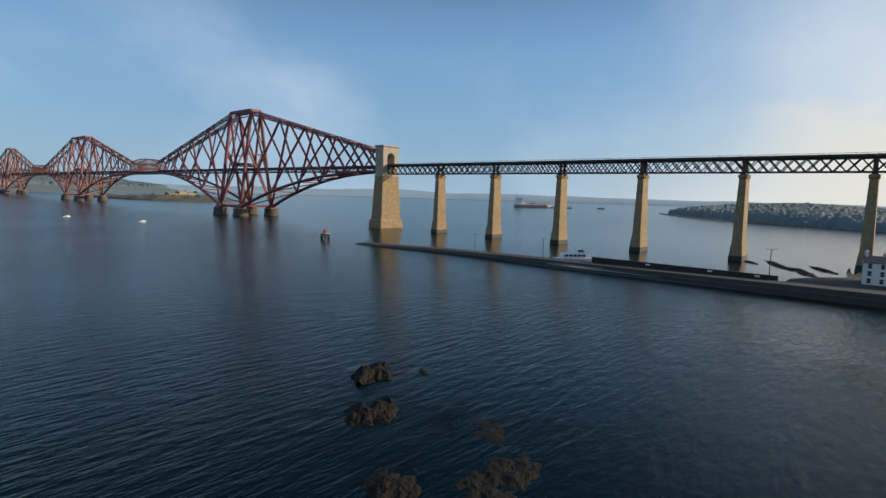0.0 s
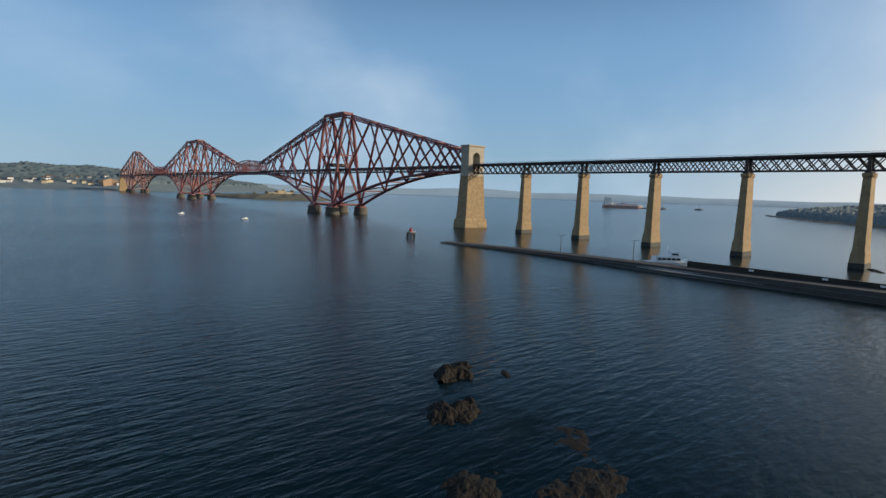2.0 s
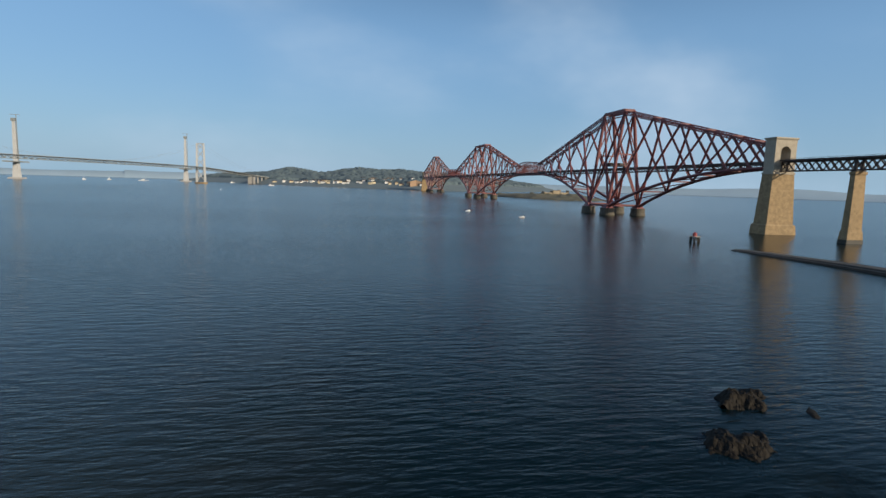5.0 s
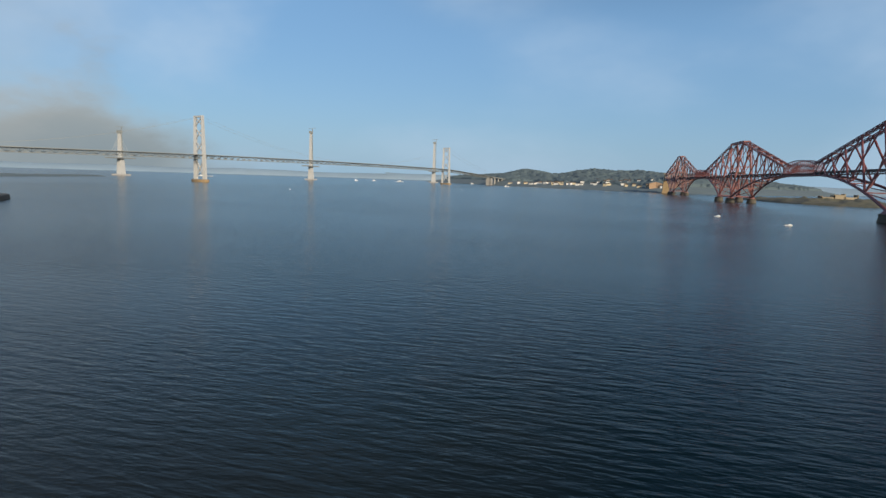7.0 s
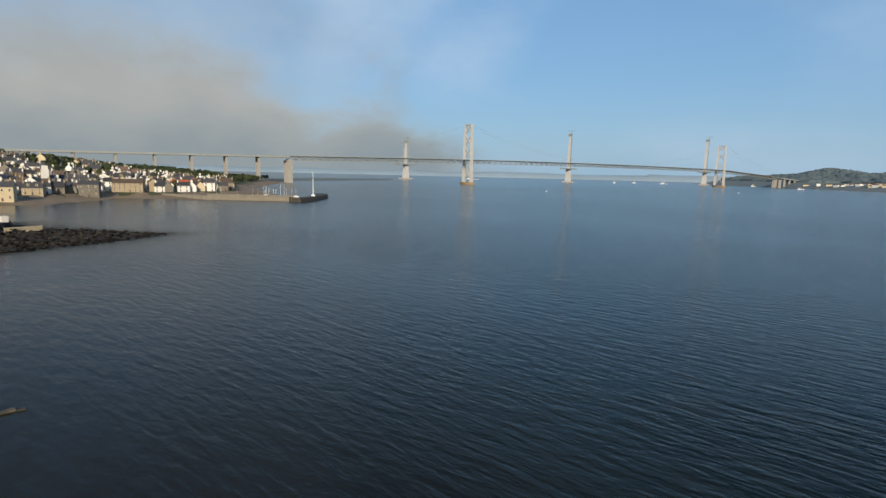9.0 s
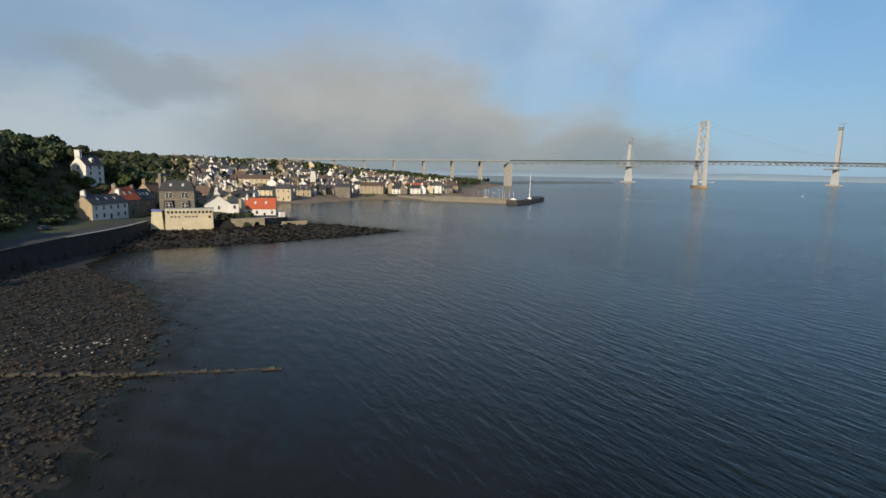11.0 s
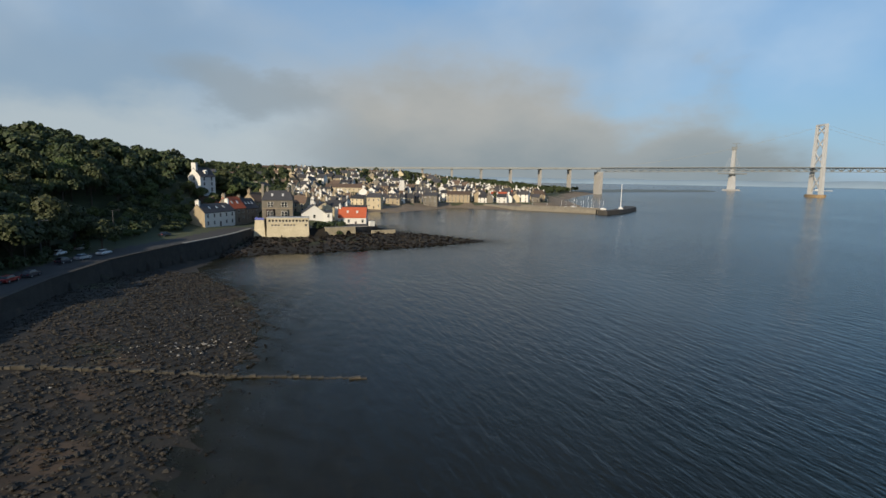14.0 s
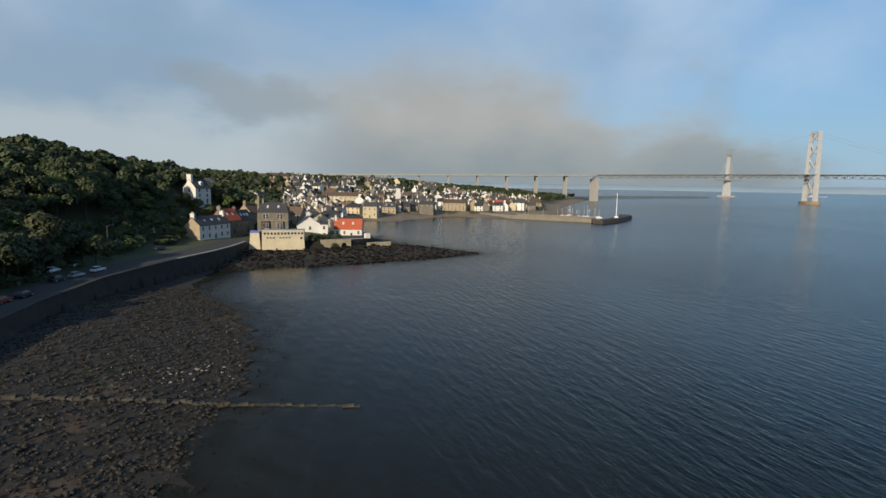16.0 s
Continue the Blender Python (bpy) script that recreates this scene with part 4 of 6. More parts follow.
# ---- pier with its slipway, lamps and boat ----
pier = thing("stone_pier", "long low stone pier with a sloping slipway", "pier", kind="structure")
sec = []
for y, zt in ((-97, 0.55), (-112, 0.9), (-150, 1.5), (-190, 2.1), (-213, 2.5), (-262, 2.9), (-300, 3.4), (-340, 3.8)):
    x = -110 + 7.5 * min(1, (-97 - y) / 60) - 0.5
    half = 2.2 if y > -98 else 4.0
    sec.append([(x - half - 0.4, y, -2), (x - half, y, zt * 0.55), (x - half + 1.6, y, zt * 0.6), (x - half + 2.0, y, zt), (x + half + 2, y, zt), (x + half + 2.4, y, -2)])
part("jetty", Shape().loft(sec), M_PIER_STONE, pier, "dark weathered stone jetty, weedy at its foot")
slip = [[(-110.5 + k, y, -1), (-110 + k, y, 0.25), (-105 + k, y, 1.5), (-105 + k, y, -1)] for y, k in ((-195, 2), (-230, 0), (-300, 3), (-338, 4))]
part("slipway", Shape().loft(slip), M_PIER_STONE, pier)
part("ledge", Shape().loft([[(-108.4 + k, y, 1.0), (-108.4 + k, y, 1.14), (-105.6 + k, y, 1.7), (-105.6 + k, y, 1.2)] for y, k in ((-215, 1), (-230, 0), (-300, 3), (-338, 4))]), M_KERB, pier, "pale worn ledge of the slipway")
part("parapet", Shape().loft([[(-98.4 + k, y, 2.3), (-98.2 + k, y, 4.9), (-97.5 + k, y, 4.9), (-97.3 + k, y, 2.3)] for y, k in ((-231, 0.3), (-250, 0.7), (-297, 1.5))]), M_WALL_STONE, pier, "dark parapet wall along the pier")
# the apron's darker wall stone stands in for shade falling on it
part("apron", Shape().loft([[(-97.4, y, -2), (-97.2, y, zt), (-62 + k, y, zt), (-60 + k, y, -2)] for y, zt, k in ((-341, 3.7, 0), (-318, 3.6, 0), (-306, 3.4, -12), (-299, 3.2, -24))]), M_WALL_STONE, pier, "paved apron before the inn")
for y in (-254, -276, -291):
    part("notice_board", Shape().box(-0.06, 0.06, -0.8, 0.8, -0.3, 0.3), P_WHITE, pier, "small white board on the parapet").location = (-97.9 if y > -260 else -97.2, y, 4.2)
for x, y in ((-105.5, -174), (-102, -209), (-98.2, -294.3)):
    build_lamp(x + 2, y, 2.0 if y > -200 else 2.6, 11.0 if y < -290 else 8.3, (-1, 1), "slim twin-armed lamp post on the pier", 40)


def hull(length, beam, height, bow=0.35):
    rings = []
    for k in range(9):
        u = k / 8
        w = beam / 2 * (1 if u < 1 - bow else max(0.03, math.cos((u - 1 + bow) / bow * math.pi / 2) ** 0.7))
        x = (u - 0.5) * length
        rings.append([(x, -w, height * (1 + 0.25 * max(0, u - 0.6))), (x, -w * 0.75, 0), (x, 0, -0.4), (x, w * 0.75, 0), (x, w, height * (1 + 0.25 * max(0, u - 0.6)))])
    return Shape().loft(rings)


M_WHITE = mat("white_paint", (0.78, 0.78, 0.76), 0.5, 0.0, 0.08, 0.5)
boat = thing("motor_launch", "white passenger launch moored behind the pier", "boat", -86, -217.5, 0.4, rz=-38)
boat.scale = (1.35, 1.3, 1.2)
part("hull", hull(15, 4.4, 1.6), M_WHITE, boat)
part("cabin", Shape().frustum(-1.0, 0, 1.5, 3.4, 8.4, 3.6, 7.8, 3.2), M_WHITE, boat)
for k in range(5):
    part("cabin_window", Shape().box(-4.4 + k * 1.5, -3.3 + k * 1.5, -1.86, 1.86, 2.3, 3.0), M_GLASS_DARK, boat)
part("wheelhouse", Shape().frustum(1.2, 0, 3.4, 5.0, 2.6, 2.6, 2.1, 2.2), M_WHITE, boat)
part("wheelhouse_window", Shape().box(0.3, 2.35, -1.28, 1.28, 4.0, 4.6), M_GLASS_DARK, boat)
part("mast", Shape().bar((-0.6, 0, 3.4), (-0.6, 0, 6.8), 0.12, n=6), M_WHITE, boat)
part("rail", Shape().bar((4, -1.6, 2.6), (7.2, 0, 2.9), 0.08).bar((4, 1.6, 2.6), (7.2, 0, 2.9), 0.08), M_WHITE, boat)

for x, y, a in ((-170, 224, 15), (-141, 134, 10)):
    b = thing("small_boat", "small white open boat on the water", "boat", x, y, 0.05, "small boats", rz=a)
    part("hull", hull(6.0, 2.0, 0.6), M_WHITE, b)
    part("cuddy", Shape().frustum(0.8, 0, 0.6, 1.3, 1.8, 1.4, 1.4, 1.1), M_WHITE, b)
    part("engine", Shape().frustum(-3.1, 0, 0.2, 1.0, 0.4, 0.4, 0.3, 0.3), M_TYRE, b)

# piled beacon near the end tower
M_RED = mat("red_paint", (0.35, 0.05, 0.045), 0.5, 0.0, 0.2, 1.0)
beacon = thing("beacon", "piled beacon with a small red lantern house", "beacon", -106, -60, -0.6)
for k in range(8):
    a = k * math.pi / 4
    part("pile", Shape().bar((2.9 * math.cos(a), 2.9 * math.sin(a), -2), (2.3 * math.cos(a), 2.3 * math.sin(a), 3.6), 0.5, n=8), M_WALL_STONE if k % 2 else M_WET_STONE, beacon)
    b = a + math.pi / 4
    part("brace", Shape().bar((2.8 * math.cos(a), 2.8 * math.sin(a), 0.4), (2.4 * math.cos(b), 2.4 * math.sin(b), 3.2), 0.28), M_WALL_STONE, beacon)
part("platform", Shape().loft([[(3.0 * math.cos(a * math.pi / 6), 3.0 * math.sin(a * math.pi / 6), z) for a in range(12)] for z in (3.5, 3.9)]), M_KERB, beacon)
part("lantern_house", Shape().loft([[(r * math.cos(a * math.pi / 5), r * math.sin(a * math.pi / 5), z) for a in range(10)] for z, r in ((3.9, 1.2), (5.3, 1.05), (5.4, 1.2), (6.1, 0.4))]), M_RED, beacon, "red lantern house")
part("finial", Shape().bar((0, 0, 6.0), (0, 0, 6.9), 0.12, n=6), M_RED, beacon)

for x, y in ((-760, 470), (-560, 900), (900, 440)):
    b = thing("buoy", "small pale mooring buoy", "buoy", x, y, 0, "buoys")
    part("float", Shape().loft([[(r * math.cos(a * math.pi / 5), r * math.sin(a * math.pi / 5), z) for a in range(10)] for z, r in ((-0.4, 0.6), (0.3, 1.0), (0.9, 0.7), (1.7, 0.25))]), M_WHITE, b)

# tanker with its tugs out in the firth
tanker = thing("tanker", "red-hulled tanker with a white bridge lying at anchor", "ship", 1036, 494, 0, rz=-44)
M_SHIP_RED = mat("pale_red_hull", (0.58, 0.38, 0.34), 0.6, 0.0, 0.2, 0.05)
part("hull", hull(108, 20, 7.5, 0.2), M_SHIP_RED, tanker)
part("bridge_house", Shape().frustum(-42, 0, 7, 27, 18, 18, 16, 17).box(-46, -32, -10, 10, 24, 27).frustum(-24, 0, 7, 14, 12, 14, 11, 13), M_WHITE, tanker)
part("funnel", Shape().frustum(-47, 0, 7, 33, 6, 7, 5, 6), M_WHITE, tanker)
part("mast", Shape().bar((-38, 0, 26), (-38, 0, 36), 0.8), M_WHITE, tanker)
part("fore_mast", Shape().bar((48, 0, 10), (48, 0, 20), 0.7), M_GREY_STEEL, tanker)
part("deck_pipes", Shape().box(-38, 40, -2, 2, 9.6, 12).box(-3, 3, -8, 8, 9.6, 14), M_SHIP_RED, tanker)
for x, y in ((1075, 445), (1115, 420), (1230, 370)):
    tug = thing("tug", "small dark tug with a pale wheelhouse", "ship", x, y, 0, "tugs", rz=-44)
    part("hull", hull(26, 8, 3), M_GREY_STEEL, tug)
    part("wheelhouse", Shape().frustum(2, 0, 3, 8, 8, 6, 6, 5), M_WHITE, tug)
    part("mast", Shape().bar((1, 0, 8), (1, 0, 13), 0.4), M_GREY_STEEL, tug)

# craft far up the firth
for x, y, L, a, lab in ((-1290, 1990, 14, 20, "white sailing boat far up the firth"), (-1250, 2120, 26, 80, "white work boat far up the firth"), (-1130, 2160, 60, 75, "long white barge far up the firth"), (-1830, 1640, 70, 60, "pale work barge beyond the road bridge"), (-800, 2300, 22, 40, "white launch by the far shore"), (-560, 1760, 20, 10, "white launch off the north shore")):
    v = thing("work_boat", lab, "boat", x, y, 0, "far craft", rz=a)
    part("hull", hull(L, L * 0.24 + 2, 2.2), M_WHITE, v)
    part("deckhouse", Shape().frustum(-L * 0.2, 0, 2.2, 6, L * 0.25, L * 0.14 + 1.5, L * 0.2, L * 0.12 + 1), M_WHITE, v)
    part("mast", Shape().bar((0, 0, 2), (0, 0, 12), 0.5), M_WHITE, v)

# ---- houses ----
import functools

M_WINDOW = mat("window_glass", (0.03, 0.035, 0.04), 0.1, 0.0, 0.2, 0.5)
M_FRAME = mat("white_window_frame", (0.62, 0.62, 0.6), 0.6)
STONES = [mat("tan_sandstone", (0.34, 0.28, 0.19), 0.9, 0.0, 0.3, 0.5, 0.03, per_object=0.25),
          mat("grey_sandstone", (0.22, 0.20, 0.165), 0.9, 0.0, 0.3, 0.5, 0.03, per_object=0.25),
          mat("white_harling", (0.72, 0.71, 0.67), 0.9, 0.0, 0.12, 0.3, 0.01, per_object=0.08),
          mat("cream_harling", (0.56, 0.48, 0.33), 0.9, 0.0, 0.15, 0.3, 0.01, per_object=0.12)]
ROOFS = [mat("dark_slate", (0.055, 0.055, 0.06), 0.7, 0.0, 0.35, 1.2, 0.03, per_object=0.3),
         mat("brown_roof_tiles", (0.13, 0.09, 0.065), 0.85, 0.0, 0.35, 1.2, 0.03, per_object=0.3),
         mat("red_pantiles", (0.46, 0.105, 0.045), 0.85, 0.0, 0.3, 1.5, 0.03, per_object=0.15)]
TAN, GREY, WHITE, CREAM = STONES
SLATE, BROWN, PANTILE = ROOFS


@functools.lru_cache(None)
def window_mesh(w, h, bars=True):
    """A sash window: frame of four bars and a cross bar, with its panes set back; the front faces -y."""
    t, y0, y1 = 0.10, -0.09, -0.02
    xs_ = (-w / 2 - t, -w / 2, w / 2, w / 2 + t)
    zs_ = (-h / 2 - t, -h / 2, -0.05, 0.05, h / 2, h / 2 + t)
    v = [(x, y0, z) for z in zs_ for x in xs_]
    f, m = [], []
    for r in range(5):
        for c in range(3):
            q = (r * 4 + c, r * 4 + c + 1, r * 4 + c + 5, r * 4 + c + 4)
            if c == 1 and r in (1, 3):
                k = len(v)
                v += [(v[p][0], y1, v[p][2]) for p in q]
                f += [(q[p], q[(p + 1) % 4], k + (p + 1) % 4, k + p) for p in range(4)] + [(k, k + 1, k + 2, k + 3)]
                m += [0, 0, 0, 0, 1]
            else:
                f.append(q)
                m.append(0)
    k = len(v)
    corner = (0, 3, 23, 20)
    v += [(v[p][0], 0.06, v[p][2]) for p in corner]
    rim = ([0, 1, 2, 3], [3, 7, 11, 15, 19, 23], [23, 22, 21, 20], [20, 16, 12, 8, 4, 0])
    for p, edge in enumerate(rim):
        f.append(tuple(edge) + (k + (p + 1) % 4, k + p))
        m.append(0)
    s = Shape()
    s.v, s.f = v, f
    me = s.mesh("window", [M_FRAME, M_WINDOW])
    me.polygons.foreach_set("material_index", m)
    return me


def put_window(parent, x, y, z, w, h, turn=0.0, name="window"):
    ob = new(name, window_mesh(w, h))
    ob.parent = parent
    ob.matrix_basis = pose(x, y, z, 0, 0, turn)
    return ob


def build_house(label, x, y, z, w, d, h, turn, wall=WHITE, roof=SLATE, rise=None, floors=2, cols=3, stacks=2, group="", windows_sides=False, hip=0.0, win=(0.95, 1.5), skylights=0, dormers=0, category="house", sink=3.0):
    """A gabled house of width w (along its front) and depth d; its front faces -y before the turn."""
    hs = thing("house", label, category, x, y, z, group, rz=turn)
    rise = rise or d * 0.42
    s = Shape()
    a, b = w / 2, d / 2
    v = [(-a, -b, -sink), (a, -b, -sink), (a, b, -sink), (-a, b, -sink), (-a, -b, h), (a, -b, h), (a, b, h), (-a, b, h), (-a + hip, 0, h + rise), (a - hip, 0, h + rise)]
    s.add(v, [(3, 2, 1, 0), (0, 1, 5, 4), (2, 3, 7, 6), (1, 2, 6, 9, 5), (3, 0, 4, 8, 7), (4, 5, 9, 8), (6, 7, 8, 9)])
    part("wall", s, wall, hs)
    # roof slabs with thickness
    o, t = 0.35, 0.22
    k = rise / b
    s = Shape()
    for sy in (-1, 1):
        e = (-a - 0.15, sy * (b + o), h - o * k), (a + 0.15, sy * (b + o), h - o * k), (a + 0.15 - hip, 0, h + rise), (-a - 0.15 + hip, 0, h + rise)
        top = [(p[0], p[1], p[2] + 0.06 + t) for p in e]
        low = [(p[0], p[1], p[2] + 0.06) for p in e]
        s.add(low + top, [(0, 1, 2, 3), (4, 5, 6, 7), (0, 1, 5, 4), (1, 2, 6, 5), (2, 3, 7, 6), (3, 0, 4, 7)])
    if hip:
        for sx in (-1, 1):
            e = (sx * (a + 0.2), -b - o, h - o * k), (sx * (a + 0.2), b + o, h - o * k), (sx * (a + 0.15 - hip), 0, h + rise)
            s.add([(p[0], p[1], p[2] + 0.06) for p in e] + [(p[0], p[1], p[2] + 0.27) for p in e], [(0, 1, 2), (3, 4, 5), (0, 1, 4, 3), (1, 2, 5, 4), (2, 0, 3, 5)])
    part("roof", s, roof, hs)
    for i in range(stacks):
        cx = (-a + 0.6 + hip) if i == 0 else (a - 0.6 - hip) if i == 1 else 0.0
        s = Shape().box(cx - 0.45, cx + 0.45, -0.9, 0.9, h + rise - 1.6, h + rise + 1.5).box(cx - 0.55, cx + 0.55, -1.0, 1.0, h + rise + 1.5, h + rise + 1.7)
        for py in (-0.5, 0, 0.5):
            s.bar((cx, py, h + rise + 1.7), (cx, py, h + rise + 2.3), 0.28, n=6)
        part("chimney", s, wall if wall is not CREAM else TAN, hs)
    fh = h / floors
    for fl in range(floors):
        for c in range(cols):
            if fl == 0 and c == cols // 2 and cols > 1:
                door = part("door", Shape().box(-0.5, 0.5, -b - 0.06, -b + 0.05, 0, 2.1), M_STEEL_DARK, hs)
                door.location.x = (c + 0.5) / cols * w - a
                if x > -610:
                    part("door_handle", Shape().box(0.3, 0.42, -b - 0.12, -b - 0.06, 0.95, 1.05), M_PALE_STEEL, door)
                continue
            put_window(hs, (c + 0.5) / cols * w - a, -b, fl * fh + fh * 0.55, *win)
        if windows_sides:
            for sx in (-1, 1):
                put_window(hs, sx * a, 0, fl * fh + fh * 0.55, *win, turn=90 * sx)
    for c in range(skylights):
        px = (c + 0.5) / skylights * w * 0.7 - a * 0.7
        part("skylight", Shape().loft([[(px - 0.45, -b * f, h + rise * (1 - f) + 0.3), (px + 0.45, -b * f, h + rise * (1 - f) + 0.3), (px + 0.45, -b * f, h + rise * (1 - f) + 0.42), (px - 0.45, -b * f, h + rise * (1 - f) + 0.42)] for f in (0.62, 0.38)]), M_FRAME, hs)
    for c in range(dormers):
        px = (c + 0.5) / dormers * w * 0.8 - a * 0.8
        z0 = h + rise * 0.25
        part("dormer", Shape().box(px - 0.8, px + 0.8, -b * 0.78, -b * 0.2, z0, z0 + 1.5).add([(px - 0.95, -b * 0.82, z0 + 1.5), (px + 0.95, -b * 0.82, z0 + 1.5), (px, -b * 0.82, z0 + 2.3), (px - 0.95, 0, z0 + 1.5), (px + 0.95, 0, z0 + 1.5), (px, 0, z0 + 2.3)], [(0, 1, 2), (0, 2, 5, 3), (1, 4, 5, 2)]), wall, hs)
        put_window(hs, px, -b * 0.78, z0 + 0.75, 0.9, 1.1)
    return hs


# the sea-front terrace building with its row of square openings
M_TERRACE = mat("cream_rendered_wall", (0.58, 0.52, 0.38), 0.9, 0.0, 0.3, 0.25, 0.0, (0.42, 0.37, 0.26))
fort = thing("sea_front_terrace", "cream rendered terrace wall with a row of square openings", "building", -536, -321.5, 0, rz=86)
W2 = 8.6
# wall built up in courses; its openings are solid dark blocks set into it
part("lower_wall", Shape().frustum(0, 5.2, -1.5, 6.6, 2 * W2 + 0.6, 11.2, 2 * W2, 10.4), M_TERRACE, fort)
part("upper_wall", Shape().box(-W2, W2, 0.0, 0.45, 9.3, 10.35), M_TERRACE, fort)
# near-black colour that paints the shade inside the terrace openings
M_OPENING_SHADE = mat("painted_opening_shade", (0.012, 0.011, 0.010), 0.9)


def opening(x, z, w, h):
    """A near-black block set into the wall, its colour painting the shade of an unglazed hole, with a pale sill under
    it.
    """
    hole = part("opening", Shape().box(-w / 2, w / 2, -0.02, 0.3, -h / 2, h / 2), M_OPENING_SHADE, fort)
    hole.location = (x, 0, z)
    part("sill", Shape().box(-w / 2 - 0.08, w / 2 + 0.08, -0.12, 0.02, -h / 2 - 0.12, -h / 2), M_FRAME, hole)


for c in range(12):
    opening(-W2 + 1.2 + c * 1.38, 9.75, 0.85, 0.9)
part("parapet", Shape().box(-W2, W2, 0.0, 0.45, 10.35, 10.9), M_TERRACE, fort)
part("coping", Shape().box(-W2 - 0.12, W2 + 0.12, -0.12, 0.55, 10.9, 11.1), M_FRAME, fort)
part("middle_wall", Shape().box(-W2, W2, 0.0, 0.5, 6.6, 9.3), M_TERRACE, fort)
part("back_room", Shape().box(-W2, W2, 2.2, 10.4, 6.6, 10.6), M_TERRACE, fort)
part("terrace_floor", Shape().box(-W2, W2, 0.45, 2.2, 9.0, 9.3), M_CONCRETE, fort)
for c in (1, 2, 3, 5, 6, 7, 8):
    opening(-W2 + 1.0 + c * 1.28, 7.9, 0.85, 0.5)
opening(W2 - 1.2, 7.8, 0.8, 1.0)
part("flat_roof", Shape().box(-W2 - 0.1, W2 + 0.1, 2.1, 10.5, 10.6, 10.85), M_GREY_STEEL, fort)
tower = thing("corner_bastion", "sloping pale stone bastion with a blue-trimmed top", "building", -537.5, -333, 0, rz=80)
part("shaft", Shape().frustum(0, 2.5, -1.5, 10.0, 5.4, 6.5, 3.6, 4.4), M_TERRACE, tower)
put_window(tower, -0.4, 0.42, 8.8, 0.8, 1.0)
part("railing", Shape().box(-1.9, 1.9, 0.25, 0.4, 10.0, 11.0).box(-1.9, -1.75, 0.25, 4.6, 10.0, 11.0), mat("blue_railing_paint", (0.10, 0.13, 0.42), 0.6), tower, "blue painted railing panels")
part("link_wall", Shape().box(1.5, 5.2, 2.0, 6.0, -1.5, 10.2), M_WALL_STONE, tower)

# tall stone hotel with bay windows
hotel = build_house("tall grey stone hotel with bay windows and slate roof", -575, -325.5, 7.0, 14.2, 12, 10.0, 86, GREY, SLATE, 4.2, 1, 0, 2, hip=1.6, skylights=2)
hotel.name = "hotel"
for px, z0, z1 in ((-3.2, 0.5, 5.6), (3.2, 0.5, 5.4)):
    s = Shape().loft([[(px - 2.1, -6.0, z), (px - 1.3, -7.1, z), (px + 1.3, -7.1, z), (px + 2.1, -6.0, z)] for z in (z0, z1)])
    bay = part("bay_window", s, M_STEEL_DARK if px < 0 else GREY, hotel, "projecting bay with tall sashes")
    for q in (-0.75, 0.75):
        put_window(bay, px + q, -7.11, (z0 + z1) / 2 + 0.4, 1.0, 2.5)
for px in (-3.9, -2.5, 2.5, 3.9):
    put_window(hotel, px, -6.0, 7.9, 1.1, 2.1)
part("string_course", Shape().box(-7.15, 7.15, -6.12, -5.98, 5.9, 6.15), TAN, hotel)
for sx in (-1, 1):
    part("gable_chimney", Shape().box(sx * 7.0 - 0.5, sx * 7.0 + 0.5, -1.3, 1.3, 8, 17.2).box(sx * 7.0 - 0.62, sx * 7.0 + 0.62, -1.42, 1.42, 17.2, 17.5), GREY, hotel)

terrace = build_house("white two-storey terrace house with a dark slate roof and tan gable", -557, -353.1, 6.2, 20, 7.6, 6.2, 148, WHITE, SLATE, 3.4, 2, 5, 2, skylights=3)
part("gable_wall", Shape().add([(-10.05, -3.8, -3), (-10.05, 3.8, -3), (-10.05, 3.8, 6.2), (-10.05, 0, 9.55), (-10.05, -3.8, 6.2), (-9.9, -3.8, -3), (-9.9, 3.8, -3), (-9.9, 3.8, 6.2), (-9.9, 0, 9.55), (-9.9, -3.8, 6.2)],
     [(0, 4, 3, 2, 1), (0, 5, 9, 4), (4, 9, 8, 3), (3, 8, 7, 2), (2, 7, 6, 1)]), TAN, terrace, "bare tan rubble gable")
build_house("stone cottage with a red pantile roof and white skews", -575, -347.3, 6.4, 10.5, 9.0, 6.6, 146, GREY, PANTILE, 5.0, 2, 3, 1, skylights=2)
build_house("grey stone cottage with a dark roof and rooflights", -584.5, -341.6, 6.4, 10.0, 9.0, 6.0, 146, GREY, SLATE, 4.6, 2, 3, 1, skylights=3)
build_house("stone house with a brown tiled roof", -597, -337, 6.4, 10.0, 9.0, 8.8, 140, TAN, BROWN, 4.4, 2, 2, 2)
build_house("pale harled house with its gable to the sea", -573, -309, 4.6, 11, 11.5, 6.0, 2, WHITE, SLATE, 4.0, 2, 3, 1, windows_sides=True)
build_house("narrow white block with a flat-gabled front", -570, -302, 4.0, 3.6, 6, 7.0, 88, WHITE, SLATE, 0.8, 2, 1, 0)
build_house("white cottage with a bright red pantile roof", -577, -289, 4.0, 14.0, 8.5, 4.2, 78, WHITE, PANTILE, 4.6, 1, 4, 1, skylights=2, windows_sides=True)
build_house("yellow harled gable house among the cottages", -598, -302, 5.0, 8, 10, 6.5, 4, CREAM, SLATE, 3.2, 2, 2, 1, windows_sides=True)
villa = build_house("tall white villa on the wooded slope", -601, -363.0, 20.0, 9.5, 8.5, 7.6, 140, WHITE, SLATE, 4.2, 3, 2, 0, windows_sides=True, dormers=1, sink=9)
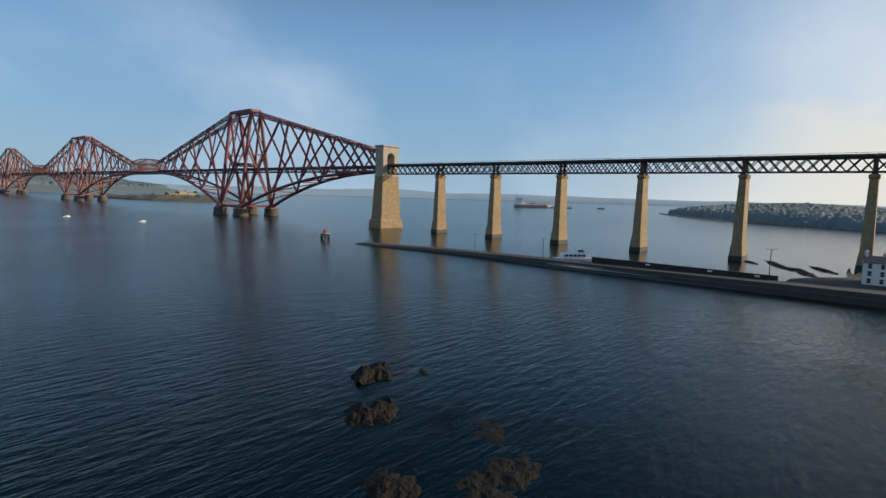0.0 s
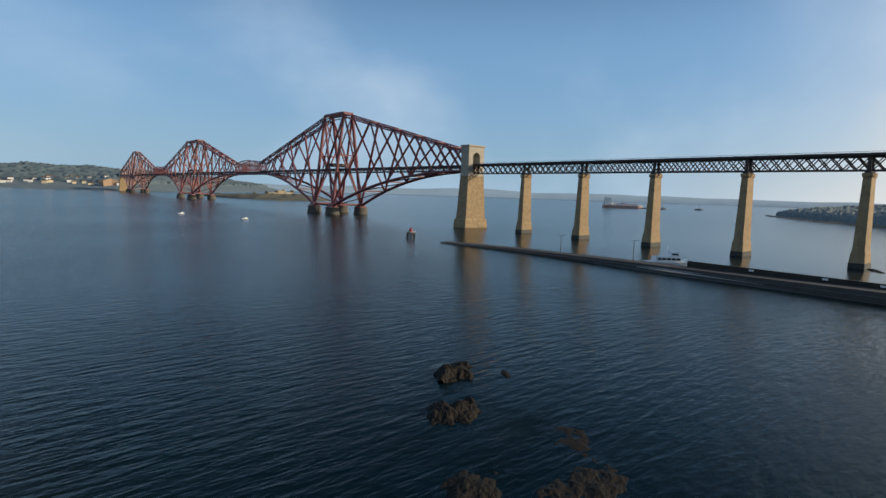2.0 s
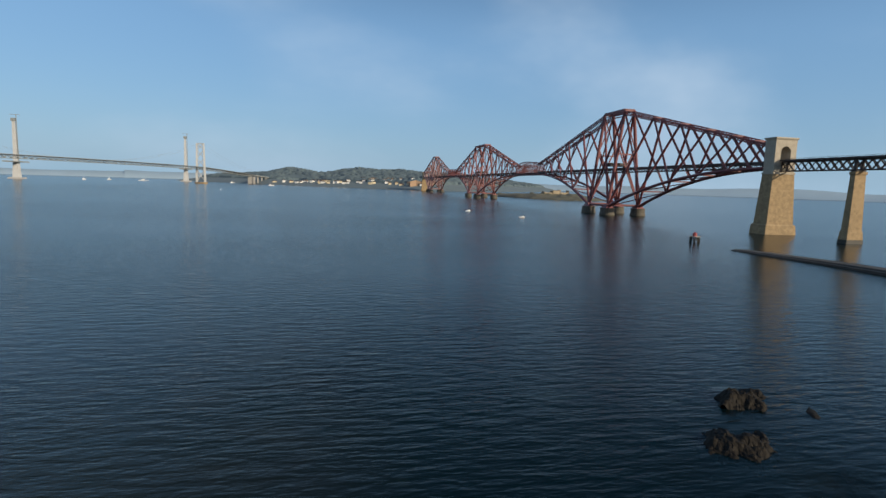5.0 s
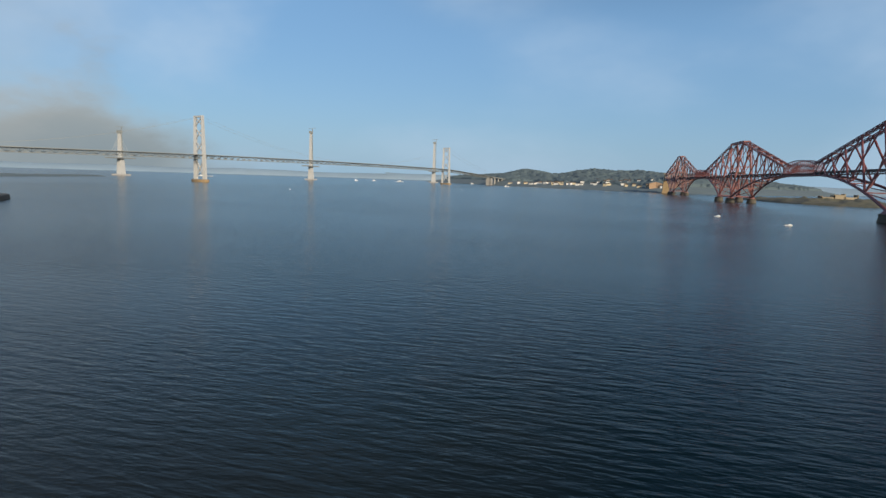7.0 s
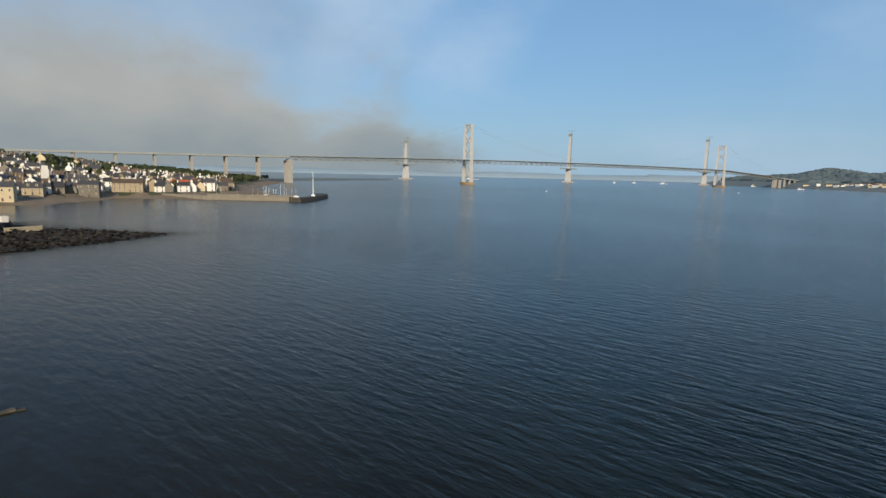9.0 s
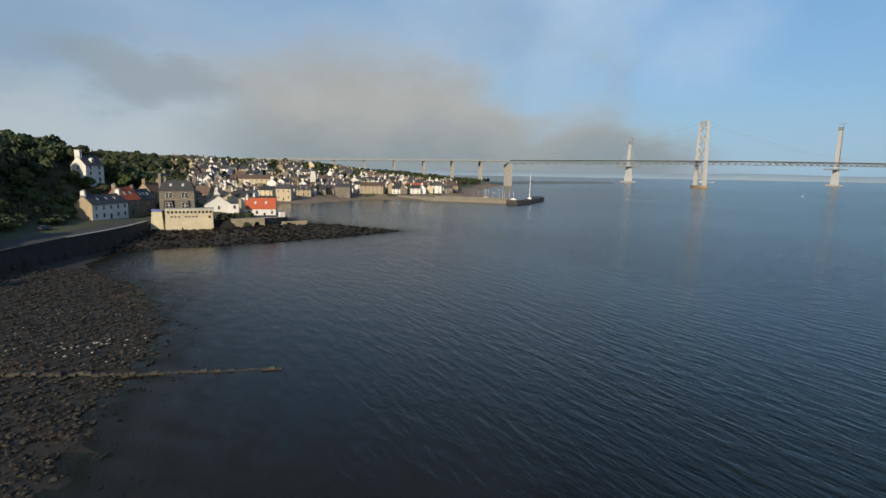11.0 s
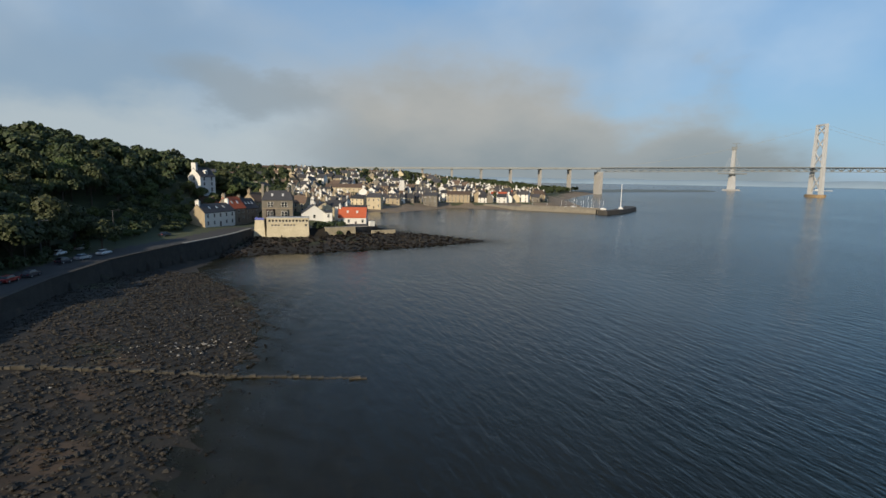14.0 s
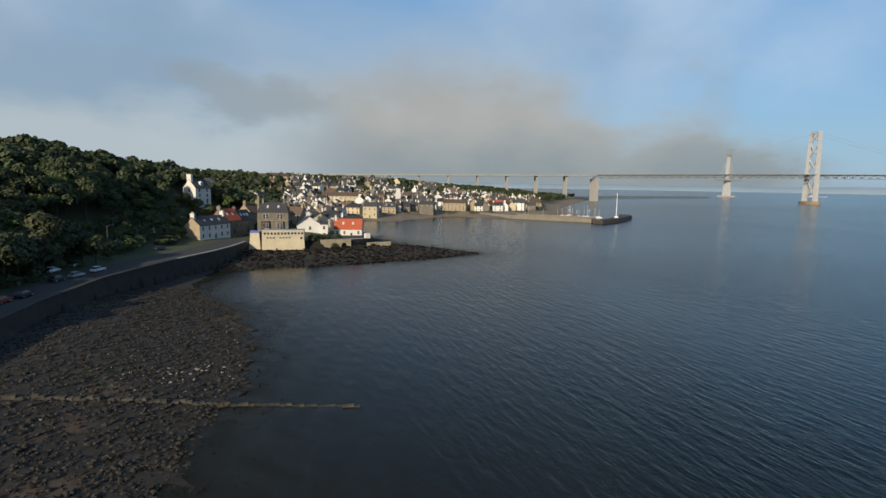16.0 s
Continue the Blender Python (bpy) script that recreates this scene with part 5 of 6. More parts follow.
part("gable_chimney", Shape().box(-4.85, -3.7, -1.5, 1.5, 9, 14.2).box(-4.95, -3.6, -1.6, 1.6, 14.2, 14.5), WHITE, villa, "broad white gable chimney")
build_house("red brick villa beside the slope", -590, -360, 10.0, 8, 7, 5.0, 60, mat("red_brick", (0.26, 0.12, 0.08), 0.9, 0.0, 0.3, 0.8, 0.02), BROWN, 2.6, 2, 2, 1, sink=5)

# garden wall with dark arches below the red-roofed cottage
M_GARDEN = mat("warm_rubble_wall", (0.44, 0.38, 0.27), 0.9, 0.0, 0.4, 0.5, 0.06, (0.24, 0.21, 0.14))
garden = thing("garden_wall", "old rubble garden wall with two dark arches", "wall", -541.5, -296, 0, rz=104)
xs_ = [-10, -4.6, -2.8, -0.6, 2.2, 4.0, 12]
for k in range(0, 6, 2):
    part("wall_length", Shape().box(xs_[k], xs_[k + 1], 0, 1.2, -1, 6.2), M_GARDEN, garden)
for k in (1, 3):
    a, b = xs_[k], xs_[k + 1]
    m, r = (a + b) / 2, (b - a) / 2
    pts = [(m + r * math.cos(math.pi * i / 8), 3.3 + r * math.sin(math.pi * i / 8)) for i in range(9)]
    v = [(px, yy, pz) for yy in (0, 1.2) for px, pz in pts] + [(px, yy, 6.2) for yy in (0, 1.2) for px, pz in pts]
    f = []
    for i in range(8):
        f += [(i, i + 1, 19 + i, 18 + i), (9 + i + 1, 9 + i, 27 + i, 27 + i + 1), (i + 1, i, 9 + i, 9 + i + 1), (18 + i, 19 + i, 28 + i, 27 + i)]
    part("arch", Shape().add(v, f), M_GARDEN, garden)
# dark sheet added behind the arches in place of the shade within
part("dark_vault", Shape().box(-5, 3, 4.5, 5, -1, 6.1), M_STEEL_DARK, garden)
part("coping", Shape().box(-10.1, 12.1, -0.1, 1.3, 6.2, 6.4), M_KERB, garden)
part("low_wall", Shape().box(12, 24, 0.2, 1.0, -1, 4.2), M_GARDEN, garden)
part("shed", Shape().box(11.2, 13.4, 0.0, 2.2, 6.2, 8.4), WHITE, garden)

# town behind, street by street
random.seed(7)
taken = [(-575, -325, 11), (-551, -356, 7), (-557, -353, 8), (-563, -350, 7), (-575, -347, 7), (-584, -342, 7), (-597, -337, 7),  (-573, -309, 9), (-577, -289, 9), (-603, -366, 10), (-598, -302, 7), (-590, -360, 7), (-536, -321, 12)]


def free_spot(x, y, r):
    return all((x - a) ** 2 + (y - b) ** 2 > (r + c) ** 2 * 0.8 for a, b, c in taken)


LAND = [  # large buildings that stand out of the town
    ("tan sandstone block on the sea front", -756, -248, 12, 11, 9.5, 70, CREAM, SLATE, 2, 3),
    ("long grey stone building above the beach", -822, -150, 24, 11, 8.0, 60, TAN, BROWN, 3, 6),
    ("white public hall with a stone gable by the harbour", -835, -100, 17, 12, 6.5, 55, WHITE, PANTILE, 2, 5),
    ("low hall with long red tiled roofs", -900, -60, 34, 14, 4.5, 50, CREAM, PANTILE, 1, 7),
    ("tall grey tenement on the sea front", -800, -186, 14, 10, 10, 64, GREY, SLATE, 3, 3),
    ("long tan brick school on the hillside", -850, -262, 40, 12, 7.5, 75, CREAM, BROWN, 2, 9),
    ("long pale terrace high on the hill", -960, -335, 46, 10, 6.0, 72, CREAM, BROWN, 2, 9),
    ("pale modern block high above the town", -800, -385, 14, 10, 9.0, 80, WHITE, SLATE, 3, 3)]
for lab, x, y, w, d, h, a, wm, rm, fl, co in LAND:
    build_house(lab, x, y, g(x, y), w, d, h, a, wm, rm, d * 0.3, fl, co, 1, sink=5)
    taken.append((x, y, w * 0.55))
church = thing("church_tower", "white church tower with a small cupola", "tower", -868, -200, g(-868, -200))
part("shaft", Shape().frustum(0, 0, -3, 14, 5.4, 5.4, 4.8, 4.8), WHITE, church)
part("belfry", Shape().frustum(0, 0, 14, 18, 4.0, 4.0, 3.8, 3.8).frustum(0, 0, 14, 14.5, 5.4, 5.4, 5.4, 5.4), WHITE, church)
part("cupola", Shape().loft([[(r * math.cos(a * math.pi / 4), r * math.sin(a * math.pi / 4), z) for a in range(8)] for z, r in ((18, 2.2), (19.2, 1.9), (20.2, 1.1), (21.4, 0.15))]), SLATE, church)
for a in (0, 90):
    put_window(church, 2.42 if a else 0, 0 if a else -2.42, 10, 1.3, 1.9, a)
taken.append((-868, -200, 6))
kinds_of_house = [("whitewashed house with a dark slate roof", WHITE, SLATE), ("pale harled terrace house with a slate roof", WHITE, SLATE), ("grey rubble house with a dark slate roof", GREY, SLATE), ("grey stone house with a slate roof", GREY, SLATE), ("tan stone house with a brown roof", TAN, BROWN), ("white harled house with a slate roof", WHITE, SLATE), ("cream harled house with a slate roof", CREAM, SLATE),
                  ("grey stone house with a brown roof", GREY, BROWN), ("white harled cottage with a brown roof", WHITE, BROWN), ("tan stone house with a slate roof", TAN, SLATE), ("white harled house with a dark roof", WHITE, SLATE), ("cream harled house with a brown roof", CREAM, BROWN)]
count = 0
for x0 in np.arange(-596, -1080, -11.0):
    for y0 in np.arange(-425, 40, 11.0):
        x, y = x0 + random.uniform(-3, 3), y0 + random.uniform(-3, 3)
        w_in = float(line_distance(np.array([x]), np.array([y]), WALL)[0])
        if not 7 < w_in < 240 or random.random() < 0.12 + w_in / 420 or count > 330:
            continue
        # the hillside south of the hotel is woodland with a few villas
        if y < -322 and x < -588 and random.random() < (1.0 if x > -720 else 0.86):
            continue
        if y < -352 and x > -720:
            continue
        w, d = random.uniform(7.5, 13), random.uniform(7.5, 9.5)
        if not free_spot(x, y, w * 0.42):
            continue
        taken.append((x, y, w * 0.42))
        lab, wm, rm = random.choice(kinds_of_house)
        fl = random.choice((2, 2, 2, 3)) if w_in < 80 else random.choice((1, 2, 2))
        turn = random.choice((62, 62, 75, 150, -20)) + random.uniform(-12, 12)
        far = x < -800
        build_house(lab, x, y, g(x, y), w, d, fl * random.uniform(2.5, 2.9), turn, wm, rm, random.uniform(2.8, 4.2), fl, 2 if far else 3, random.choice((1, 2, 2)), "houses of the old town", not far, dormers=random.choice((0, 0, 2)) if not far else 0, sink=5)
        count += 1

# harbour
quay = thing("harbour_wall", "long low stone harbour wall with a round head", "harbour wall", kind="structure")
M_QUAY = mat("harbour_stone", (0.22, 0.20, 0.16), 0.9, 0.0, 0.35, 0.4, 0.04)


def wall_along(points, half, z, mat_, name, parent):
    P2 = [Vector((x, y, 0)) for x, y in points]
    rings = []
    for i, p in enumerate(P2):
        t = (P2[min(i + 1, len(P2) - 1)] - P2[max(i - 1, 0)]).normalized()
        o = Vector((-t.y, t.x, 0))
        rings.append([p + o * (half + 0.8) + Vector((0, 0, -2)), p + o * half + Vector((0, 0, z)), p - o * half + Vector((0, 0, z)), p - o * (half + 0.8) + Vector((0, 0, -2))])
    return part(name, Shape().loft(rings), mat_, parent)


wall_along([(-800, -128), (-757, -112), (-727, -83), (-704, -63)], 4.0, 3.4, M_QUAY, "quay", quay)
wall_along([(-757, -110), (-727, -80), (-706, -59)], 0.5, 4.6, M_QUAY, "parapet", quay)
wall_along([(-690, -67), (-700, -48), (-722, -22), (-745, 2), (-760, 8)], 4.0, 3.4, M_PIER_STONE, "head", quay)
for k in range(4):
    part("gate_pile", Shape().bar((-703 + k * 3.2, -63 - k * 1.2, -2), (-703 + k * 3.2, -63 - k * 1.2, 3.6), 0.9, n=8), M_QUAY, quay)
part("footbridge", Shape().bar((-705, -62, 3.5), (-690, -67, 3.5), 2.4, 0.5), M_QUAY, quay)
for k in range(16):
    x, y = -748 - random.uniform(0, 46), -78 + random.uniform(-12, 60)
    y_ = thing("yacht", "small white yacht with a bare mast in the harbour", "boat", x, y, 0, "yachts in the harbour", rz=random.uniform(0, 180))
    part("hull", hull(8, 2.4, 1.0), M_WHITE, y_)
    part("mast", Shape().bar((0.4, 0, 0.8), (0.4, 0, random.uniform(8, 12)), 0.16, n=6), M_WHITE, y_)
    part("cabin", Shape().frustum(0, 0, 1.0, 1.6, 3, 1.5, 2.6, 1.2), M_WHITE, y_)
big = thing("flagpole", "tall white flagpole on the harbour head", "flagpole", -712, -34, 3.4)
part("pole", Shape().bar((0, 0, 0), (0, 0, 22), 0.75, n=8, w2=0.35), M_WHITE, big)
part("foot", Shape().frustum(0, 0, 0, 1.6, 3.0, 3.0, 1.6, 1.6), M_WHITE, big)

# ---- trees ----
def leaf_material(name, dark, light, lo=0.55, hi=1.5):
    m = mat(name, dark, 0.7, 0.0, 0.3, 0.4, 0.0, light)
    n, l = m.node_tree.nodes, m.node_tree.links
    b = n["Principled BSDF"]
    geo, hsv, mr = n.new("ShaderNodeNewGeometry"), n.new("ShaderNodeHueSaturation"), n.new("ShaderNodeMapRange")
    mr.inputs["To Min"].default_value, mr.inputs["To Max"].default_value = lo, hi
    l.new(geo.outputs["Random Per Island"], mr.inputs["Value"])
    l.new(mr.outputs["Result"], hsv.inputs["Value"])
    l.new(b.inputs["Base Color"].links[0].from_socket, hsv.inputs["Color"])
    oi, hr = n.new("ShaderNodeObjectInfo"), n.new("ShaderNodeMapRange")
    hr.inputs["To Min"].default_value, hr.inputs["To Max"].default_value = 0.47, 0.525
    l.new(oi.outputs["Random"], hr.inputs["Value"])
    l.new(hr.outputs["Result"], hsv.inputs["Hue"])
    l.new(hsv.outputs["Color"], b.inputs["Base Color"])
    return m


M_LEAF = leaf_material("broad_leaves", (0.040, 0.060, 0.013), (0.085, 0.105, 0.026), 0.7, 1.3)
M_LEAF_DARK = leaf_material("dark_leaves", (0.021, 0.034, 0.009), (0.048, 0.063, 0.017), 0.75, 1.25)
M_BARK = mat("bark", (0.09, 0.07, 0.05), 0.95, 0.0, 0.4, 2.0, 0.05)


def leaf_cloud(lobes, n, size, seed):
    """Small tilted leaf clumps over the surface of several lobes (centre, radii), with gaps."""
    r = np.random.default_rng(seed)
    lobes = np.array(lobes)
    vol = (lobes[:, 3] * lobes[:, 4] + lobes[:, 4] * lobes[:, 5])
    pick = r.choice(len(lobes), n, p=vol / vol.sum())
    d = r.normal(size=(n, 3))
    d /= np.linalg.norm(d, axis=1)[:, None]
    d[:, 2] = np.where(d[:, 2] < -0.45, -d[:, 2], d[:, 2])
    rad = 0.72 + 0.36 * r.random(n) ** 0.7
    c = lobes[pick, :3] + d * lobes[pick, 3:] * rad[:, None]
    nrm = d + r.normal(0, 0.38, (n, 3))
    nrm /= np.linalg.norm(nrm, axis=1)[:, None]
    t = np.cross(nrm, r.normal(size=(n, 3)))
    t /= np.linalg.norm(t, axis=1)[:, None]
    b = np.cross(nrm, t)
    s = (size * (0.6 + 0.8 * r.random(n)))[:, None]
    quad = np.stack([c - t * s, c - b * s * 0.7 + nrm * s * 0.25, c + t * s, c + b * s * 0.7 - nrm * s * 0.15], 1)
    sh = Shape()
    sh.v = quad.reshape(-1, 3).tolist()
    sh.f = [(4 * k, 4 * k + 1, 4 * k + 2, 4 * k + 3) for k in range(n)]
    return sh


def build_tree(kind, height, spread, seed, leaves, n, label):
    r = random.Random(seed)
    tree = thing("tree", label, "tree", 0, 0, -200)
    s = Shape().bar((0, 0, -1.0), (0, 0, height * 0.45), height * 0.055, n=8, w2=height * 0.035)
    lobes = []
    if kind == "tall":
        for k in range(7):
            z = height * (0.25 + 0.7 * k / 6)
            w = spread * (0.55 if k in (0, 6) else 0.9) * r.uniform(0.8, 1.1)
            lobes.append((r.uniform(-0.3, 0.3) * spread, r.uniform(-0.3, 0.3) * spread, z, w, w, height * 0.12))
        s.bar((0, 0, height * 0.4), (0, 0, height * 0.85), height * 0.03, n=6, w2=0.05)
    else:
        for k in range(9):
            a = k * 2.4 + r.uniform(-0.4, 0.4)
            q = spread * (0.0 if k == 0 else r.uniform(0.35, 0.72))
            z = height * (0.80 if k == 0 else r.uniform(0.42, 0.72))
            w = spread * r.uniform(0.34, 0.52)
            lobes.append((q * math.cos(a), q * math.sin(a), z, w, w, w * r.uniform(0.7, 0.95)))
            s.bar((0, 0, height * r.uniform(0.25, 0.42)), (q * math.cos(a) * 0.8, q * math.sin(a) * 0.8, z), height * 0.022, n=6, w2=0.06)
    part("trunk", s, M_BARK, tree)
    part("crown", leaf_cloud(lobes, int(n * 1.7), 0.48 if kind != "tall" else 0.45, seed), leaves, tree)
    return tree


PROTO = [build_tree("round", 11, 5.2, 1, M_LEAF, 1300, "broad leafy green tree on the slope"), build_tree("round", 13, 6.0, 2, M_LEAF_DARK, 1500, "tall dark green tree on the slope"),
         build_tree("round", 8.5, 4.6, 3, M_LEAF, 1000, "small spreading leafy tree"), build_tree("round", 12, 4.6, 4, M_LEAF, 1200, "upright leafy tree with an uneven crown"),
         build_tree("tall", 15, 2.2, 5, M_LEAF_DARK, 1000, "slender tall dark tree above the wood")]
random.seed(11)


def plant(k, x, y, scale, group="trees of the wooded slope"):
    z = g(x, y)
    t = copy_thing(PROTO[k], pose(x, y, z - 0.2, 0, 0, random.uniform(0, 360)) @ Matrix.Diagonal((scale, scale, scale * random.uniform(0.85, 1.15), 1)))
    return tagged(t, group=group)


crowd = []   # crowns further off and unseen ones east of the view, joined into one wood
for x0 in np.arange(-322, -960, -6.6):
    for y0 in np.arange(-320, -600, -6.6):
        x, y = x0 + random.uniform(-2.6, 2.6), y0 + random.uniform(-2.6, 2.6)
        w_in = float(line_distance(np.array([x]), np.array([y]), WALL)[0])
        if not 16 < w_in < (150 if x > -600 else 270) or not free_spot(x, y, 2.2):
            continue
        if y > -372 and x > -612 or x < -640 and random.random() < 0.5:
            continue
        if -612 < x < -556 and -364 < y < -340 or -600 < x < -556 and y > -400 and random.random() < 0.6:
            continue
        # unseen crowns out of view, added to shade the road and beach
        if x > -400:
            if random.random() < 0.5:
                crowd.append((x, y, random.uniform(0.9, 1.2)))
        elif x > -560 and w_in < 62:
            low = x < -484 and w_in < 44
            plant(random.choice((2, 2, 0)) if low else random.choice((0, 1, 1, 1, 1, 3)), x, y, random.uniform(0.34, 0.52) if low else random.uniform(0.8, 1.12))
        else:
            crowd.append((x, y, random.uniform(0.75, 1.15)))
for x, y, sc in ((-640, -383, 1.15), (-643, -380, 1.1), (-637, -385, 1.0), (-668, -392, 0.9), (-690, -396, 0.95), (-702, -394, 0.8)):
    plant(4, x, y, sc)
# small trees and scrub on the bank below the villa
for k in range(70):
    x, y = random.uniform(-612, -548), random.uniform(-396, -356)
    if free_spot(x, y, 1.6) and float(line_distance(np.array([x]), np.array([y]), WALL)[0]) > 24:
        plant(random.choice((0, 2, 2, 3)), x, y, random.uniform(0.38, 0.6))
for x, y, sc in ((-590, -362, 0.8), (-592, -357, 0.75), (-588, -367, 0.8), (-594, -352, 0.7), (-587, -358, 0.6)):
    plant(2, x, y, sc)
for k in range(46):
    x, y = random.uniform(-646, -606), random.uniform(-356, -322)
    if free_spot(x, y, 2.0):
        plant(random.choice((0, 1, 2, 3)), x, y, random.uniform(0.6, 0.9))
# garden and street trees among the houses
made = 0
for x0 in np.arange(-600, -1500, -11.0):
    for y0 in np.arange(-520, 300, 11.0):
        x, y = x0 + random.uniform(-5, 5), y0 + random.uniform(-5, 5)
        w_in = float(line_distance(np.array([x]), np.array([y]), WALL)[0])
        chance = 0.16 if w_in < 160 else 0.62
        if x < -930:
            chance = 0.7
        if 10 < w_in < 430 and random.random() < chance and free_spot(x, y, 2.5):
            if x > -760 and made < 90:
                plant(random.choice((0, 1, 2, 2, 3)), x, y, random.uniform(0.5, 0.85), "trees among the houses")
                made += 1
            else:
                crowd.append((x, y, random.uniform(0.65, 1.05)))
for p in PROTO:
    for o in list(p.children_recursive) + [p]:
        bpy.data.objects.remove(o)


lobes = []
for x, y, sc in crowd:
    z = g(x, y)
    for k in range(4):
        a, q = random.uniform(0, 6.28), random.uniform(0.5, 2.6) * sc
        w = random.uniform(2.2, 3.4) * sc
        lobes.append((x + q * math.cos(a), y + q * math.sin(a), z + random.uniform(3.5, 8.5) * sc, w, w, w * 0.85))
for name, keep in (("woods", lambda q: q[0] > -830), ("woods", lambda q: q[0] <= -830)):
    some = [q for q in lobes if keep(q)]
    tagged(part(name, leaf_cloud(some, len(some) * 75, 0.85, 41), M_LEAF_DARK), "dense leafy wood on the hill above the town", "woods", kind="stuff")


def bush_row(label, pts, size, seed, n, leaves=M_LEAF):
    lobes = [(x, y, g(x, y) + size * 0.5, size * 1.2, size * 1.2, size * 0.8) for x, y in pts]
    return tagged(part("bushes", leaf_cloud(lobes, n, 0.42, seed), leaves), label, "bushes", kind="stuff")


bush_row("bright green bushes beside the terrace house", [(-545 - k * 1.2, -367 + k * 0.7) for k in range(8)] + [(-556, -370), (-560, -368), (-564, -365), (-568, -363), (-552, -372)], 2.6, 21, 3400)
bush_row("scrubby bushes between the terrace and the cottage", [(-541, -309), (-543, -306), (-545, -303), (-542, -300), (-547, -298)], 1.9, 22, 1100, M_LEAF_DARK)
bush_row("dark scrub on the bank above the road", [(-506 - k * 4.0, -377 + (k % 2) * 4 + k * 0.4) for k in range(14)] + [(-520 - k * 5.0, -384 + k * 0.5) for k in range(9)], 2.6, 24, 4200, M_LEAF_DARK)
bush_row("rough hedge on the verge by the road", [(-524 - k * 2.6, -366 + (k % 3) * 1.6) for k in range(12)] + [(-538 - k * 3, -371 - (k % 2) * 2) for k in range(7)], 1.6, 25, 3600, M_LEAF_DARK)
bush_row("ivy and scrub on the lower slope", [(-420 - k * 7.5, -388 + (k % 3) * 1.5 + k * 0.6) for k in range(18)], 2.2, 23, 3800, M_LEAF_DARK)

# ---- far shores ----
# haze is mixed into the blue-grey base colour of this far land
M_HAZED_LAND = mat("hazed_far_land", (0.125, 0.16, 0.165), 0.95, 0.0, 0.3, 0.012, 0.0, (0.10, 0.135, 0.15))
M_ROCK_FAR = mat("island_rock", (0.12, 0.11, 0.08), 0.95, 0.0, 0.4, 0.06, 0.0, (0.07, 0.075, 0.055))


def mound(name, label, ring, height, material, n=60, seed=0.0, rough=0.25, scale=0.01, power=0.6, kind="structure", category="land"):
    """Land inside a shoreline, rising inland from it."""
    xs, ys = [p[0] for p in ring], [p[1] for p in ring]
    X, Y = np.meshgrid(np.linspace(min(xs) - 5, max(xs) + 5, n), np.linspace(min(ys) - 5, max(ys) + 5, n))
    best, inside = np.full(X.shape, 1e9), np.zeros(X.shape, bool)
    for (ax, ay), (bx, by) in zip(ring, ring[1:] + ring[:1]):
        dx, dy = bx - ax, by - ay
        u = np.clip(((X - ax) * dx + (Y - ay) * dy) / (dx * dx + dy * dy), 0, 1)
        best = np.minimum(best, np.hypot(X - ax - u * dx, Y - ay - u * dy))
        if dy:
            inside ^= ((ay > Y) != (by > Y)) & (X < ax + dx * (Y - ay) / dy)
    d = np.where(inside, best, 0)
    Z = np.zeros(X.shape)
    for j in range(n):
        for i in range(n):
            if inside[j, i]:
                e = noise.fractal(Vector((X[j, i] * scale, Y[j, i] * scale, seed)), 1.0, 2.0, 5)
                Z[j, i] = height * (d[j, i] / d.max()) ** power * (1 + rough * e) + 0.6
            else:
                Z[j, i] = -1.5
    s = Shape()
    s.v = np.stack([X, Y, Z], -1).reshape(-1, 3).tolist()
    s.f = [(j * n + i, j * n + i + 1, (j + 1) * n + i + 1, (j + 1) * n + i) for j in range(n - 1) for i in range(n - 1) if Z[j:j + 2, i:i + 2].max() > -1]
    ob = part(name, s, material)
    ob.data.polygons.foreach_set("use_smooth", [True] * len(s.f))
    return tagged(ob, label, category, kind=kind), (X, Y, Z)


NORTH = [(-1150, 2700), (-800, 2310), (-480, 2020), (-200, 1780), (-40, 1650), (120, 1640), (330, 1790), (520, 2080), (900, 2500), (1200, 3200), (0, 3600), (-1300, 3600)]
_, north = mound("ground_north_shore", "hazy wooded hills and quarry on the north shore", NORTH, 92, M_HAZED_LAND, 90, 3.0, 0.45, 0.0035, 0.75)
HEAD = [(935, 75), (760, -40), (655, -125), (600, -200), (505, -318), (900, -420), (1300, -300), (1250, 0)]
_, head = mound("headland", "long wooded headland across the bay", HEAD, 25, M_HAZED_LAND, 60, 5.0, 0.3, 0.008, 0.45)
SPIT = [(934, 98), (800, 18), (661, -66), (640, -120), (600, -196), (606, -199), (652, -122), (676, -66), (806, 8), (940, 88)]
mound("sand_spit", "low sandy spit before the wooded headland", SPIT, 1.6, M_SAND, 70, 4.0, 0.2, 0.02, 0.4)
ISLE = [(95, 905), (120, 830), (175, 790), (255, 770), (300, 800), (260, 880), (190, 960), (120, 1060), (80, 1080)]
mound("island", "low rocky island under the railway bridge", ISLE, 11, M_ROCK_FAR, 70, 9.0, 0.9, 0.03, 0.6)
CAUSEWAY = [(-1330, 300), (-1420, 420), (-1560, 880), (-1600, 900), (-1560, 600), (-1480, 330)]
mound("breakwater", "low dark breakwater beyond the road bridge", CAUSEWAY, 5, M_HAZED_LAND, 30, 2.0, 0.3, 0.02, 0.4)


# crowns paled to a grey-green that paints the haze before the headland
M_HAZED_WOOD = mat("hazed_tree_crowns", (0.19, 0.215, 0.20), 0.95, 0.0, 0.3, 0.03, 0.0, (0.135, 0.165, 0.165))

